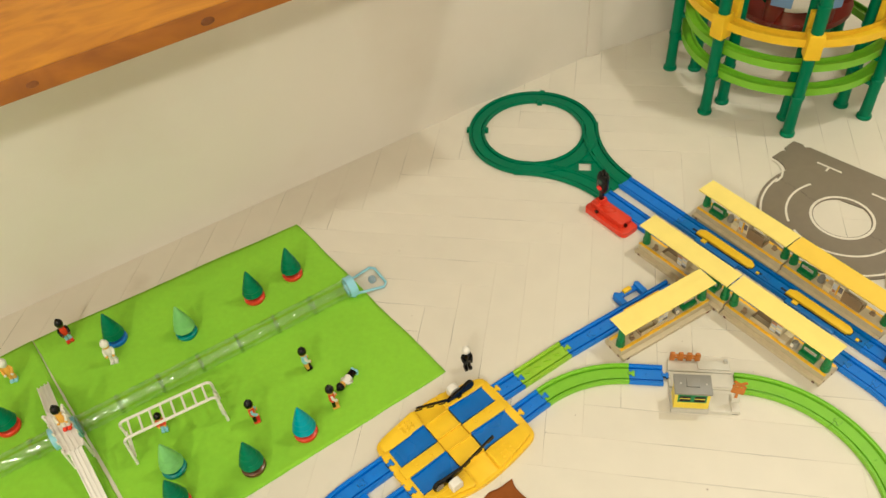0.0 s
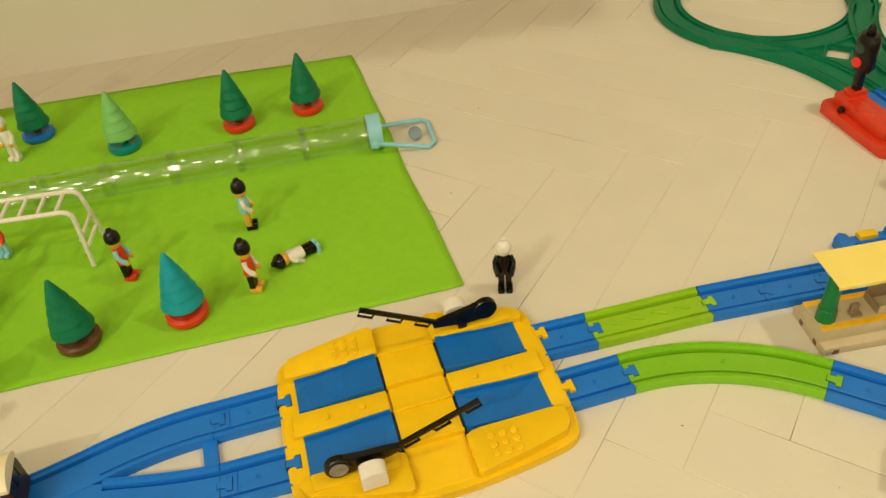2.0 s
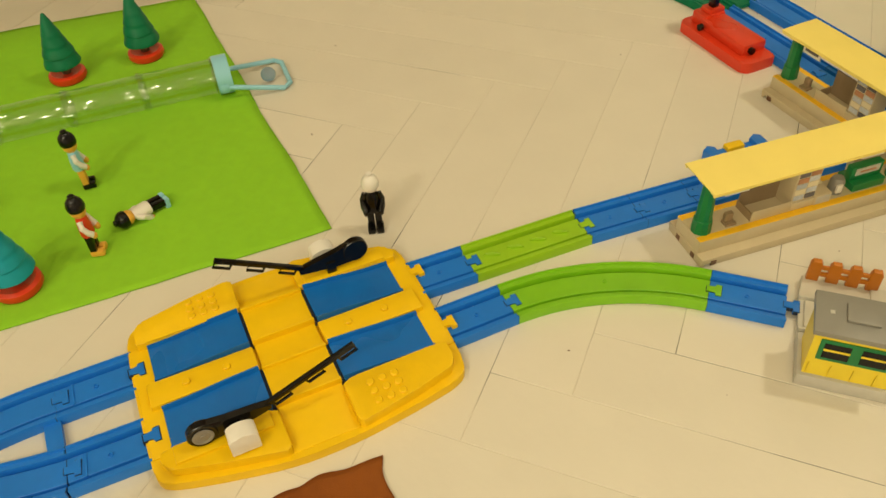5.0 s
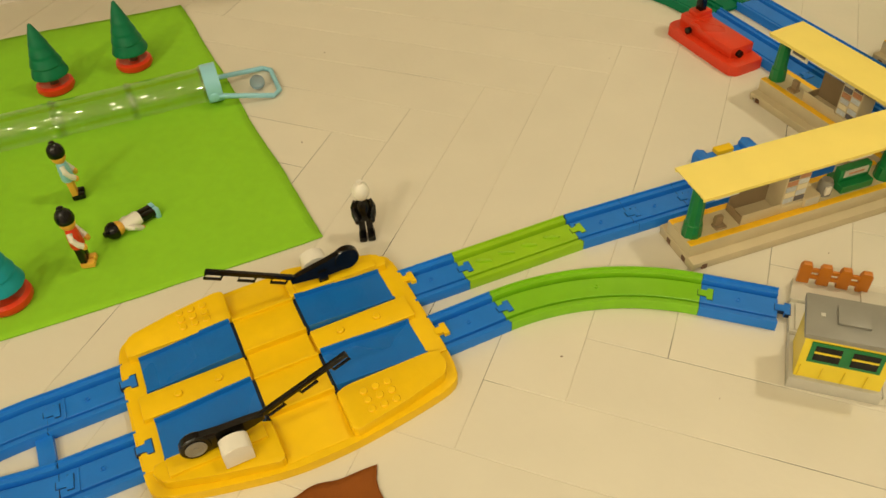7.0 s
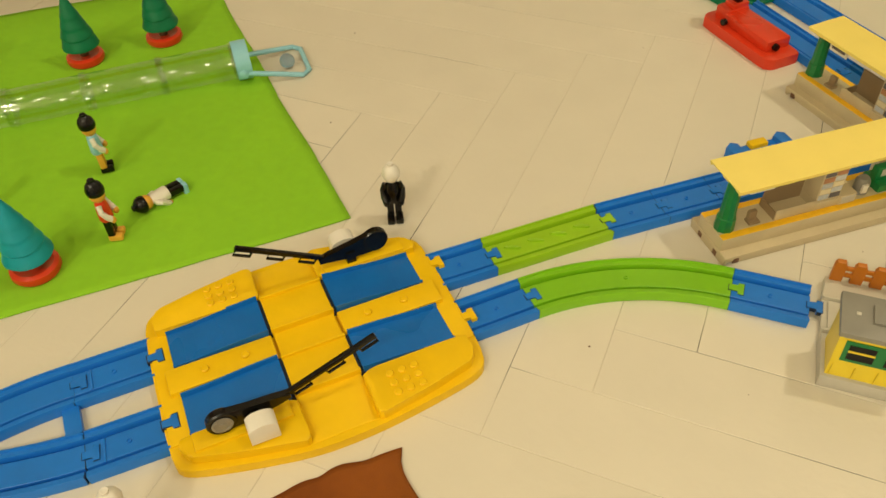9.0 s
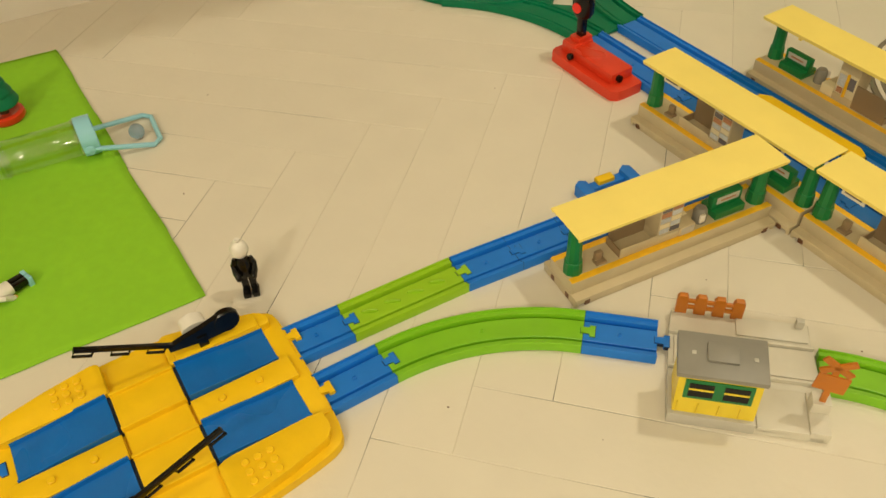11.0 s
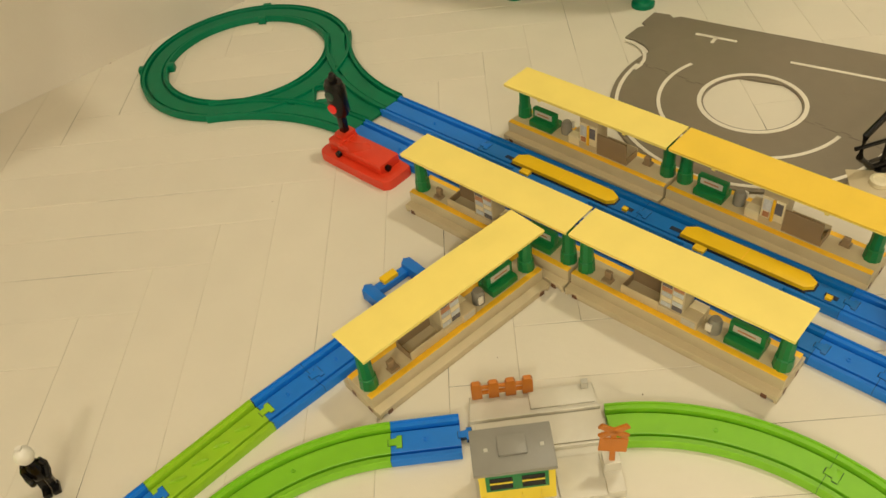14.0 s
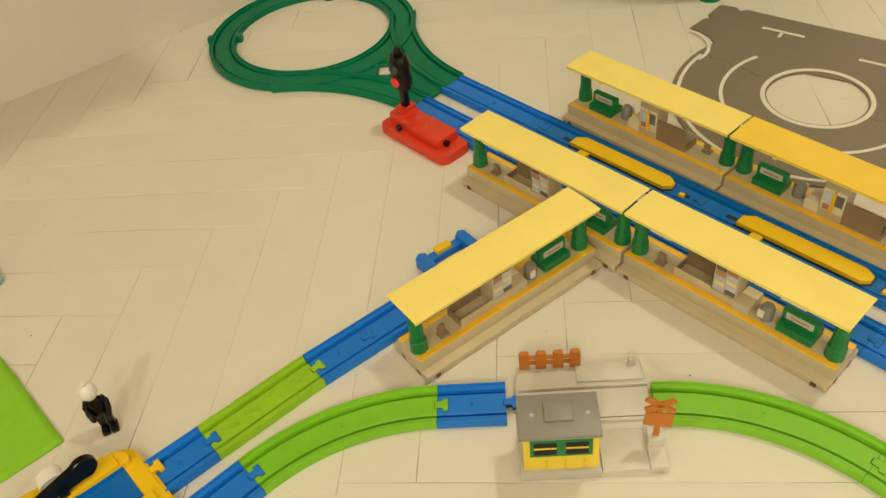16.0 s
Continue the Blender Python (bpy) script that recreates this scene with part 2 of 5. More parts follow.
def lathe(bm, profile, seg=24, mat=0, m=None, close=True):
    """Turn (radius, z) pairs round the z axis."""
    rings = []
    for r, z in profile:
        if r < 1e-6:
            rings.append([bm.verts.new((0, 0, z))])
        else:
            rings.append([bm.verts.new((r * math.cos(2 * math.pi * i / seg), r * math.sin(2 * math.pi * i / seg), z)) for i in range(seg)])
    faces = []
    for a, b in zip(rings, rings[1:]):
        for i in range(seg):
            j = (i + 1) % seg
            if len(a) == 1 and len(b) > 1:
                faces.append(bm.faces.new((a[0], b[i], b[j])))
            elif len(b) == 1 and len(a) > 1:
                faces.append(bm.faces.new((a[i], a[j], b[0])))
            elif len(a) > 1:
                faces.append(bm.faces.new((a[i], a[j], b[j], b[i])))
    if close:
        for ring in (rings[0], rings[-1]):
            if len(ring) > 1:
                faces.append(bm.faces.new(ring))
    for f in faces:
        f.material_index = mat
    if m is not None:
        for ring in rings:
            for v in ring:
                v.co = m @ v.co
    return bm


def tube_along(bm, pts, radius, seg=8, mat=0, closed=False):
    """A round bar along points in space."""
    pts = [Vector(p) for p in pts]
    n = len(pts)
    rings = []
    for i, p in enumerate(pts):
        a = pts[(i - 1) % n] if (closed or i > 0) else p
        b = pts[(i + 1) % n] if (closed or i < n - 1) else p
        t = (b - a).normalized()
        up = Vector((0, 0, 1)) if abs(t.z) < 0.95 else Vector((1, 0, 0))
        s = t.cross(up).normalized()
        u = s.cross(t)
        rings.append([bm.verts.new(p + radius * (math.cos(2 * math.pi * k / seg) * s + math.sin(2 * math.pi * k / seg) * u)) for k in range(seg)])
    for i in range(n if closed else n - 1):
        a, b = rings[i], rings[(i + 1) % n]
        for k in range(seg):
            bm.faces.new((a[k], a[(k + 1) % seg], b[(k + 1) % seg], b[k])).material_index = mat
    if not closed:
        bm.faces.new(rings[0][::-1]).material_index = mat
        bm.faces.new(rings[-1]).material_index = mat
    return bm


def ball(bm, c, r, squash=1.0, mat=0, seg=12):
    prof = [(r * math.sin(math.pi * i / 8), -r * squash * math.cos(math.pi * i / 8)) for i in range(9)]
    prof[0], prof[-1] = (0, prof[0][1]), (0, prof[-1][1])
    return lathe(bm, prof, seg, mat, Matrix.Translation(c))


def sweep(bm, path, profile, mat=0):
    """Draw a closed profile of (across, z) pairs along a list of (x, y, heading)."""
    rings = []
    for x, y, h in path:
        nx, ny = -math.sin(h), math.cos(h)
        rings.append([bm.verts.new((x + nx * a, y + ny * a, z)) for a, z in profile])
    n = len(profile)
    for a, b in zip(rings, rings[1:]):
        for i in range(n):
            bm.faces.new((a[i], b[i], b[(i + 1) % n], a[(i + 1) % n])).material_index = mat
    bm.faces.new(rings[0]).material_index = mat
    bm.faces.new(rings[-1][::-1]).material_index = mat
    return bm


# ---- paths on the floor ----
def straight(x, y, deg, length, n=2):
    h = radians(deg)
    return [(x + math.cos(h) * length * i / (n - 1), y + math.sin(h) * length * i / (n - 1), h) for i in range(n)]


def bend(x, y, deg, radius, turn, n=17):
    """An arc from (x, y) with that heading; turn in degrees, to the left if positive."""
    h0, s = radians(deg), math.copysign(1, turn)
    cx, cy = x - s * radius * math.sin(h0), y + s * radius * math.cos(h0)
    out = []
    for i in range(n):
        h = h0 + radians(turn) * i / (n - 1)
        out.append((cx + s * radius * math.sin(h), cy - s * radius * math.cos(h), h))
    return out


def s_bend(x0, y0, d0, x1, y1, d1, n=21, k=0.4):
    p0, p3 = Vector((x0, y0)), Vector((x1, y1))
    L = (p3 - p0).length * k
    p1 = p0 + L * Vector((math.cos(radians(d0)), math.sin(radians(d0))))
    p2 = p3 - L * Vector((math.cos(radians(d1)), math.sin(radians(d1))))
    out = []
    for i in range(n):
        t = i / (n - 1)
        p = (1 - t) ** 3 * p0 + 3 * t * (1 - t) ** 2 * p1 + 3 * t * t * (1 - t) * p2 + t ** 3 * p3
        d = 3 * (1 - t) ** 2 * (p1 - p0) + 6 * t * (1 - t) * (p2 - p1) + 3 * t * t * (p3 - p2)
        out.append((p.x, p.y, math.atan2(d.y, d.x)))
    return out


def ahead(path):
    x, y, h = path[-1]
    return x, y, math.degrees(h)


HALF = [(0.019, 0.0), (0.019, 0.0092), (0.0187, 0.0096), (0.0176, 0.0096), (0.0171, 0.0077), (0.0135, 0.0077), (0.0132, 0.0072), (0.0129, 0.0018), (0.0102, 0.0018), (0.0098, 0.0058), (0.0094, 0.0062)]


def rail_profile(dz=0.0, half=0.019):
    k = half / 0.019
    side = [(a * k, z + (dz if z > 0.001 else 0)) for a, z in HALF]
    return side + [(-a, z) for a, z in side[::-1]]


def tab_outline(x, y, h, sign=1):
    """The keyed tongue at a rail's end, as an outline on the floor."""
    ca, sa = math.cos(h), math.sin(h)
    shape = [(-0.002, -0.0030), (0.0050, -0.0030), (0.0050, -0.0058), (0.0095, -0.0058), (0.0095, 0.0058), (0.0050, 0.0058), (0.0050, 0.0030), (-0.002, 0.0030)]
    return [(x + sign * u * ca - v * sa, y + sign * u * sa + v * ca) for u, v in shape]


def rail(path, mat, label, group="track pieces", tab=1, name="toy_rail", studs=True, seam=True):
    ob = thing(name, label, "toy track", group=group)
    part("track_bed", sweep(bmesh.new(), path, rail_profile()), mat, ob)
    if tab:
        x, y, h = path[-1] if tab > 0 else path[0]
        t = prism(bmesh.new(), tab_outline(x, y, h, 1 if tab > 0 else -1), 0.003, 0.0072, 0.0004)
        part("connector", t, mat, ob)
        g = prism(bmesh.new(), widened(tab_outline(x, y, h, 1 if tab > 0 else -1), 0.0004), 0.003, 0.0064)
        part("connector_gap", g, JOINT_DARK, ob, "dark gap round the connector")
    x, y, h = path[0]
    if seam:
        part("joint_seam", sweep(bmesh.new(), straight(x, y, math.degrees(h), 0.0003), rail_profile(0.00012, 0.01903)), JOINT_DARK, ob, "thin dark joint")
    if studs:
        mid = path[len(path) // 2] if len(path) > 2 else ((path[0][0] + path[-1][0]) / 2, (path[0][1] + path[-1][1]) / 2, 0)
        s = lathe(bmesh.new(), [(0.0019, 0.0060), (0.0019, 0.0072), (0.0013, 0.0072), (0.0012, 0.0064), (0, 0.0064)], 12, close=False, m=Matrix.Translation((mid[0], mid[1], 0)))
        part("mould_mark", s, mat, ob)
    return ob


def rounded(pts, times=2, k=0.22):
    """Cut the corners of an outline."""
    for _ in range(times):
        out = []
        for i, a in enumerate(pts):
            b = pts[(i + 1) % len(pts)]
            out += [(a[0] + k * (b[0] - a[0]), a[1] + k * (b[1] - a[1])), (b[0] - k * (b[0] - a[0]), b[1] - k * (b[1] - a[1]))]
        pts = out
    return pts


def widened(pts, d):
    cx, cy = sum(p[0] for p in pts) / len(pts), sum(p[1] for p in pts) / len(pts)
    return [(x + math.copysign(d, x - cx), y + math.copysign(d, y - cy)) for x, y in pts]


JOINT_DARK = material("dark_gap", (0.010, 0.02, 0.05, 1), 0.7, 0.2)


# ---- room ----
WX, WY, WDIR = -0.096, 1.650, 32.8
CORNER = (0.400, 1.966)
dx, dy = math.cos(radians(WDIR)), math.sin(radians(WDIR))
LEFT_END = (CORNER[0] - 3.3 * dx, CORNER[1] - 3.3 * dy)
SECOND = (CORNER[0] + 2.0 * math.cos(radians(24)), CORNER[1] + 2.0 * math.sin(radians(24)))
RING = [LEFT_END, CORNER, SECOND, (3.2, -2.2), (-1.6, -3.4)]


def wall(name, a, b, label):
    """A wall 0.12 thick from a to b; the room is on its right-hand side."""
    L = math.hypot(b[0] - a[0], b[1] - a[1])
    ob = single(name, box(bmesh.new(), 0, L, 0, 0.12, 0, CEIL), WALL, label, "wall",
                pose(a[0], a[1], 0, 0, 0, math.degrees(math.atan2(b[1] - a[1], b[0] - a[0]))), kind="structure", smooth=False)
    return ob, L


for i, nm in enumerate(("wall_north", "wall_corner", "wall_east", "wall_south", "wall_west")):
    a, b = RING[i], RING[(i + 1) % 5]
    w, L = wall(nm, a, b, "plain greyish white painted room wall")
tr = box(bmesh.new(), -0.019, 0.019, -0.009, 0.0, 0.0, CEIL - 0.002, 0.002)
single("trim", tr, WALL, "narrow painted corner strip of the wall", "trim", pose(CORNER[0], CORNER[1], 0, 0, 0, 18), kind="structure")
single("ceiling", prism(bmesh.new(), RING[::-1], CEIL, CEIL + 0.05), CEILING, "plain white painted ceiling", "ceiling", kind="structure", smooth=False)
single("floor", prism(bmesh.new(), RING[::-1], -0.05, -0.0006), JOINT, "cream painted wooden herringbone floor", "floor", kind="structure", smooth=False)
for lx, ly, size, watts in LAMPS:
    lamp = thing("ceiling_lamp", "round white flush ceiling lamp", "ceiling lamp", pose(lx, ly, CEIL))
    part("housing", lathe(bmesh.new(), [(size * 0.62, 0.0), (size * 0.62, -0.05), (size * 0.54, -0.06), (size * 0.54, -0.02), (0, -0.02)], 32, close=False), WHITE, lamp)

# wooden shelf above the wall
shelf = thing("wooden_shelf", "thick orange-stained knotty wooden board fixed along the wall", "shelf", pose(WX, WY, 0, 0, 0, WDIR))
part("board", box(bmesh.new(), -1.9, SHELF_END, -SHELF_OUT + 0.004, -0.001, SHELF_Z, SHELF_Z + 0.0325, 0.002), WOOD, shelf)
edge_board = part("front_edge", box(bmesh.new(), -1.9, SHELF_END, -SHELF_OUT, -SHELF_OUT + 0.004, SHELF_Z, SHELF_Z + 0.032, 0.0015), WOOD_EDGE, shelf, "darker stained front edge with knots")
for u, r in KNOTS:
    k = lathe(bmesh.new(), [(0, 0.0), (r, 0.0), (r * 0.9, 0.0006), (0, 0.0007)], 18, m=pose(u, -SHELF_OUT, SHELF_Z + 0.0145, 90, 0, 0) @ Matrix.Diagonal((1.5, 0.9, 1, 1)))
    part("knot", k, KNOT_BROWN, edge_board, "dark brown knot")


# ---- level crossing plate under the gates ----
CR = pose(0.0445, 0.839, 0, 0, 0, 38)
OFF = 0.0315


def crossing():
    ob = thing("crossing_plate", "bright yellow toy road crossing plate with blue ramps", "toy crossing", CR)
    half = [(0.112, -0.064), (0.104, -0.078), (0.072, -0.084), (0.022, -0.090), (-0.022, -0.090), (-0.070, -0.080), (-0.106, -0.070), (-0.113, -0.060)]
    half = [(x * 1.025, y * 1.06) for x, y in half]
    outline = half + [(-x, -y * 0.93) for x, y in half]
    part("base", prism(bmesh.new(), rounded(outline[::-1]), 0.0, 0.0085, 0.0016), YELLOW, ob)
    for sx in (1, -1):
        k = 0.93 if sx < 0 else 1
        # ramp side mound with studs and mound with the gate drive
        st = [(0.024, -0.086), (0.024, -0.0525), (0.106, -0.0525), (0.106, -0.066), (0.100, -0.073), (0.066, -0.080)]
        gt = [(-0.024, -0.085), (-0.068, -0.076), (-0.102, -0.067), (-0.108, -0.058), (-0.106, -0.0525), (-0.024, -0.0525)]
        st, gt = ([(x, -0.0525 + (y + 0.0525) * 1.18) for x, y in q] for q in (st, gt))
        bm = bmesh.new()
        prism(bm, rounded([(sx * x, sx * y * k) for x, y in st], 2, 0.08), 0.006, 0.0172, 0.0013, 2)
        bmesh.ops.recalc_face_normals(bm, faces=bm.faces)
        part("studded_mound", bm, YELLOW, ob)
        part("gate_mound", prism(bmesh.new(), rounded([(sx * x, sx * y * k) for x, y in gt], 2, 0.08), 0.006, 0.0162, 0.0013, 2), YELLOW, ob)
        part("gate_step", box(bmesh.new(), min(-0.098 * sx, -0.030 * sx), max(-0.098 * sx, -0.030 * sx), min(-0.068 * sx * k, -0.053 * sx * k), max(-0.068 * sx * k, -0.053 * sx * k), 0.012, 0.0185, 0.0012), YELLOW, ob)
        for i in range(3):
            for j in range(3):
                s = lathe(bmesh.new(), [(0.0030, 0.0160), (0.0030, 0.0182), (0.0024, 0.0188), (0, 0.0188)], 12,
                          m=Matrix.Translation((sx * (0.042 + 0.0093 * i), sx * k * (-0.0805 + 0.0085 * j), 0)), close=False)
                part("stud", s, YELLOW, ob)
        # middle strip between the tracks
        part("middle_strip", box(bmesh.new(), min(sx * 0.026, sx * 0.106), max(sx * 0.026, sx * 0.106), -0.0115, 0.0115, 0.006, 0.0140, 0.0015), YELLOW, ob)
        for u in (0.048, 0.078):
            part("stud", lathe(bmesh.new(), [(0.0030, 0.0136), (0.0030, 0.0156), (0.0024, 0.0162), (0, 0.0162)], 12, m=Matrix.Translation((sx * u, 0, 0)), close=False), YELLOW, ob)
        part("end_strip", box(bmesh.new(), min(sx * 0.099, sx * 0.1135), max(sx * 0.099, sx * 0.1135), -0.052, 0.052, 0.006, 0.0098, 0.0008), YELLOW, ob)
        for sy in (1, -1):
            cy = sy * OFF
            bm = bmesh.new()
            z0, z1 = 0.0095, 0.0145
            prof = [(0.0188, 0), (0.0188, 0.0042), (0.0172, 0.0042), (0.0166, 0.0006), (-0.0166, 0.0006), (-0.0172, 0.0042), (-0.0188, 0.0042), (-0.0188, 0)]
            rings = []
            for x, z in ((0.099, z0), (0.080, z0 + 0.0006), (0.050, z0 + 0.0036), (0.027, z1)):
                rings.append([bm.verts.new((sx * x, cy + a, z + q - 0.004 * (q == 0))) for a, q in prof])
            for a, b in zip(rings, rings[1:]):
                for i in range(len(prof)):
                    bm.faces.new((a[i], a[(i + 1) % 8], b[(i + 1) % 8], b[i]))
            bm.faces.new(rings[0])
            bm.faces.new(rings[-1])
            part("ramp", bm, RAMP_BLUE, ob, "dark blue ribbed ramp", smooth=False)
            part("ramp_edge", box(bmesh.new(), min(sx * 0.0245, sx * 0.0275), max(sx * 0.0245, sx * 0.0275), cy - 0.019, cy + 0.019, 0.006, 0.0128), JOINT_DARK, ob, "dark gap at the ramp", smooth=False)
            # key slots at the ends
            key = tab_outline(sx * 0.1140, cy, 0)
            part("end_tongue", prism(bmesh.new(), key, 0.006, 0.0098 if sx > 0 else 0.0106, 0.0005), YELLOW if sx > 0 else BLUE, ob)
            if sx < 0:
                part("key_gap", prism(bmesh.new(), widened(key, 0.0007), 0.006, 0.0101), JOINT_DARK, ob, "dark gap round the tongue")
    # road over the middle, with raised lips along the tracks
    road = box(bmesh.new(), -0.024, 0.024, -0.0895, 0.0835, 0.004, 0.0120, 0.0006)
    bmesh.ops.bisect_plane(road, geom=road.verts[:] + road.edges[:] + road.faces[:], plane_co=(0, -0.0505, 0), plane_no=(0, 1, 0))
    bmesh.ops.bisect_plane(road, geom=road.verts[:] + road.edges[:] + road.faces[:], plane_co=(0, 0.0505, 0), plane_no=(0, 1, 0))
    for v in road.verts:
        # the road falls away to both outer edges
        if abs(v.co.y) > 0.06 and v.co.z > 0.008:
            v.co.z -= 0.0030
    part("road_strip", road, YELLOW, ob)
    for sy in (1, -1):
        part("road_lip", box(bmesh.new(), -0.0245, 0.0245, sy * OFF - 0.0185, sy * OFF + 0.0185, 0.008, 0.0146, 0.0012), YELLOW, ob)
        for e in (-0.0175, 0.0175):
            part("rail_lip", box(bmesh.new(), -0.0248, 0.0248, sy * OFF + e - 0.0014, sy * OFF + e + 0.0014, 0.010, 0.0172, 0.0008), YELLOW, ob)
    return ob


crossing()


def gate(m, lever, lift, label):
    """A crossing gate: white drive block, bent black lever with a round counterweight, and an arm with hanging loops along +x."""
    ob = thing("crossing_gate", label, "toy gate", m, "crossing gates")
    arch = [(0.014, 0.0), (0.034, 0.0)] + [(0.024 + 0.010 * math.cos(radians(a)), 0.0125 + 0.0055 * math.sin(radians(a))) for a in range(0, 181, 15)]
    part("drive_block", prism(bmesh.new(), arch, 0.007, 0.020, 0.0010, 2, m=Matrix.Rotation(radians(90), 4, "X")), WHITE, ob, "white arched drive block")
    part("foot", box(bmesh.new(), 0.018, 0.026, -0.006, 0.004, 0.0, 0.012, 0.001), BLACK, ob)
    T = Matrix.Translation((0.022, 0, 0.013)) @ Matrix.Rotation(-radians(lever), 4, "Y")
    A = T @ Matrix.Translation((0.020, 0, 0)) @ Matrix.Rotation(-radians(lift - lever), 4, "Y")
    D = T @ Matrix.Translation((-0.022, 0, 0)) @ Matrix.Rotation(radians(90), 4, "X")
    w = bmesh.new()
    lathe(w, [(0.0, -0.0034), (0.0098, -0.0034), (0.0106, -0.0024), (0.0106, 0.0024), (0.0098, 0.0034), (0.0, 0.0034)], 28, 0, D)
    weight = part("counterweight", w, BLACK, ob)
    cap = bmesh.new()
    lathe(cap, [(0.0, 0.0035), (0.0070, 0.0035), (0.0074, 0.0041), (0.0058, 0.0045), (0.005, 0.0038), (0.002, 0.0038), (0.0016, 0.0044), (0, 0.0044)], 24, 0, D, close=False)
    part("weight_cap", cap, GREY, weight, "grey metal disc")
    lv = prism(bmesh.new(), [(-0.022, -0.0100), (-0.002, -0.0088), (0.018, -0.0040), (0.026, -0.0022), (0.026, 0.0022), (0.016, 0.0040), (-0.004, 0.0062), (-0.022, 0.0100)], -0.0026, 0.0026, 0.0008, m=T @ Matrix.Rotation(radians(90), 4, "X"))
    part("lever", lv, BLACK, ob)
    arm_ob = part("arm", box(bmesh.new(), -0.002, 0.076, -0.0017, 0.0017, -0.0018, 0.0020, 0.0005, m=A), BLACK, ob)
    for u in (0.008, 0.035, 0.062):
        lp = bmesh.new()
        tube_along(lp, [A @ Vector(p) for p in ((u, 0, -0.001), (u, 0, -0.0062), (u + 0.013, 0, -0.0062), (u + 0.013, 0, -0.001))], 0.0013, 6)
        part("hanging_loop", lp, BLACK, arm_ob)
    return ob


gate(CR @ pose(-0.076, -0.060, 0.0175), 3, 22, "black crossing gate with white block, arm slightly raised")
gate(CR @ pose(0.076, 0.056, 0.0175, 0, 0, 180), -5, 31, "black crossing gate with white block, arm raised higher")

# ---- tracks ----
# branch towards the small platform
p = straight(0.115, 0.925, 35.5, 0.0535)
rail(p, BLUE, "short blue plastic toy rail beside the crossing")
p = straight(*ahead(p), 0.1075)
lime = rail(p, LIME_PALE, "yellowish lime straight toy rail with oval slots", studs=False)
for i in range(4):
    t = 0.2 + 0.2 * i
    x, y = p[0][0] + t * (p[1][0] - p[0][0]), p[0][1] + t * (p[1][1] - p[0][1])
    sl = bmesh.new()
    lathe(sl, [(0.0, 0.0), (0.0035, 0.0), (0.0035, 0.0012), (0.0028, 0.0014), (0.0, 0.0004)], 16, 0, pose(x, y, 0.0060, 0, 0, 35.5 + 22 - 46) @ Matrix.Diagonal((2.0, 0.34, 1.8, 1)), close=False)
    part("oval_slot", sl, LIME_PALE, lime)
x, y, d = ahead(p)
p = straight(x, y, 32.5, 0.0538)
rail(p, BLUE, "short blue toy rail leading to the platform")
p = straight(*ahead(p), 0.0538)
rail(p, BLUE, "short blue toy rail leading to the platform")
p = straight(*ahead(p), 0.150)
stop_rail = rail(p, BLUE, "blue station stop rail with yellow plate and side lever", tab=0)
B_ = pose(p[0][0], p[0][1], 0, 0, 0, 32)
part("stop_plate", box(bmesh.new(), 0.035, 0.120, -0.009, 0.009, 0.004, 0.0095, 0.001), YELLOW, stop_rail, "yellow stop plate", m=B_)
part("lever_arm", box(bmesh.new(), 0.045, 0.098, 0.036, 0.046, 0.0, 0.008, 0.001), BLUE, stop_rail, m=B_)
for u in (0.040, 0.090):
    part("lever_end", prism(bmesh.new(), [(u, 0.018), (u + 0.012, 0.018), (u + 0.012, 0.046), (u + 0.006, 0.050), (u, 0.046)], 0.0, 0.013, 0.002), BLUE, stop_rail, m=B_)
part("lever_knob", box(bmesh.new(), 0.062, 0.080, 0.038, 0.047, 0.006, 0.0125, 0.001), YELLOW, stop_rail, "yellow lever knob", m=B_)

# branch with the lime curve and the booth
p = straight(0.1545, 0.8835, 38.0, 0.0555)
rail(p, BLUE, "short blue plastic toy rail beside the crossing")
p = bend(*ahead(p), 0.214, -44)
rail(p, LIME, "lime green curved toy rail")
p = straight(*ahead(p), 0.058)
rail(p, BLUE, "short blue toy rail before the booth")
p = bend(0.5295, 0.936, -6, 0.214, -45)
rail(p, LIME, "lime green curved toy rail past the booth", seam=False)
p = bend(*ahead(p), 0.214, -45)
rail(p, LIME, "lime green curved toy rail past the booth", tab=0)
p = straight(*ahead(p), 0.2145)
rail(p, BLUE, "blue straight toy rail", tab=0)

# two rails behind the crossing and the points
p = straight(-0.0645, 0.797, 218, 0.0585)
rail(p, BLUE, "short blue plastic toy rail beside the crossing", tab=-1)
u_end = ahead(p)
p = straight(-0.0225, 0.746, 217, 0.0585)
rail(p, BLUE, "short blue plastic toy rail beside the crossing", tab=-1)
l_end = ahead(p)


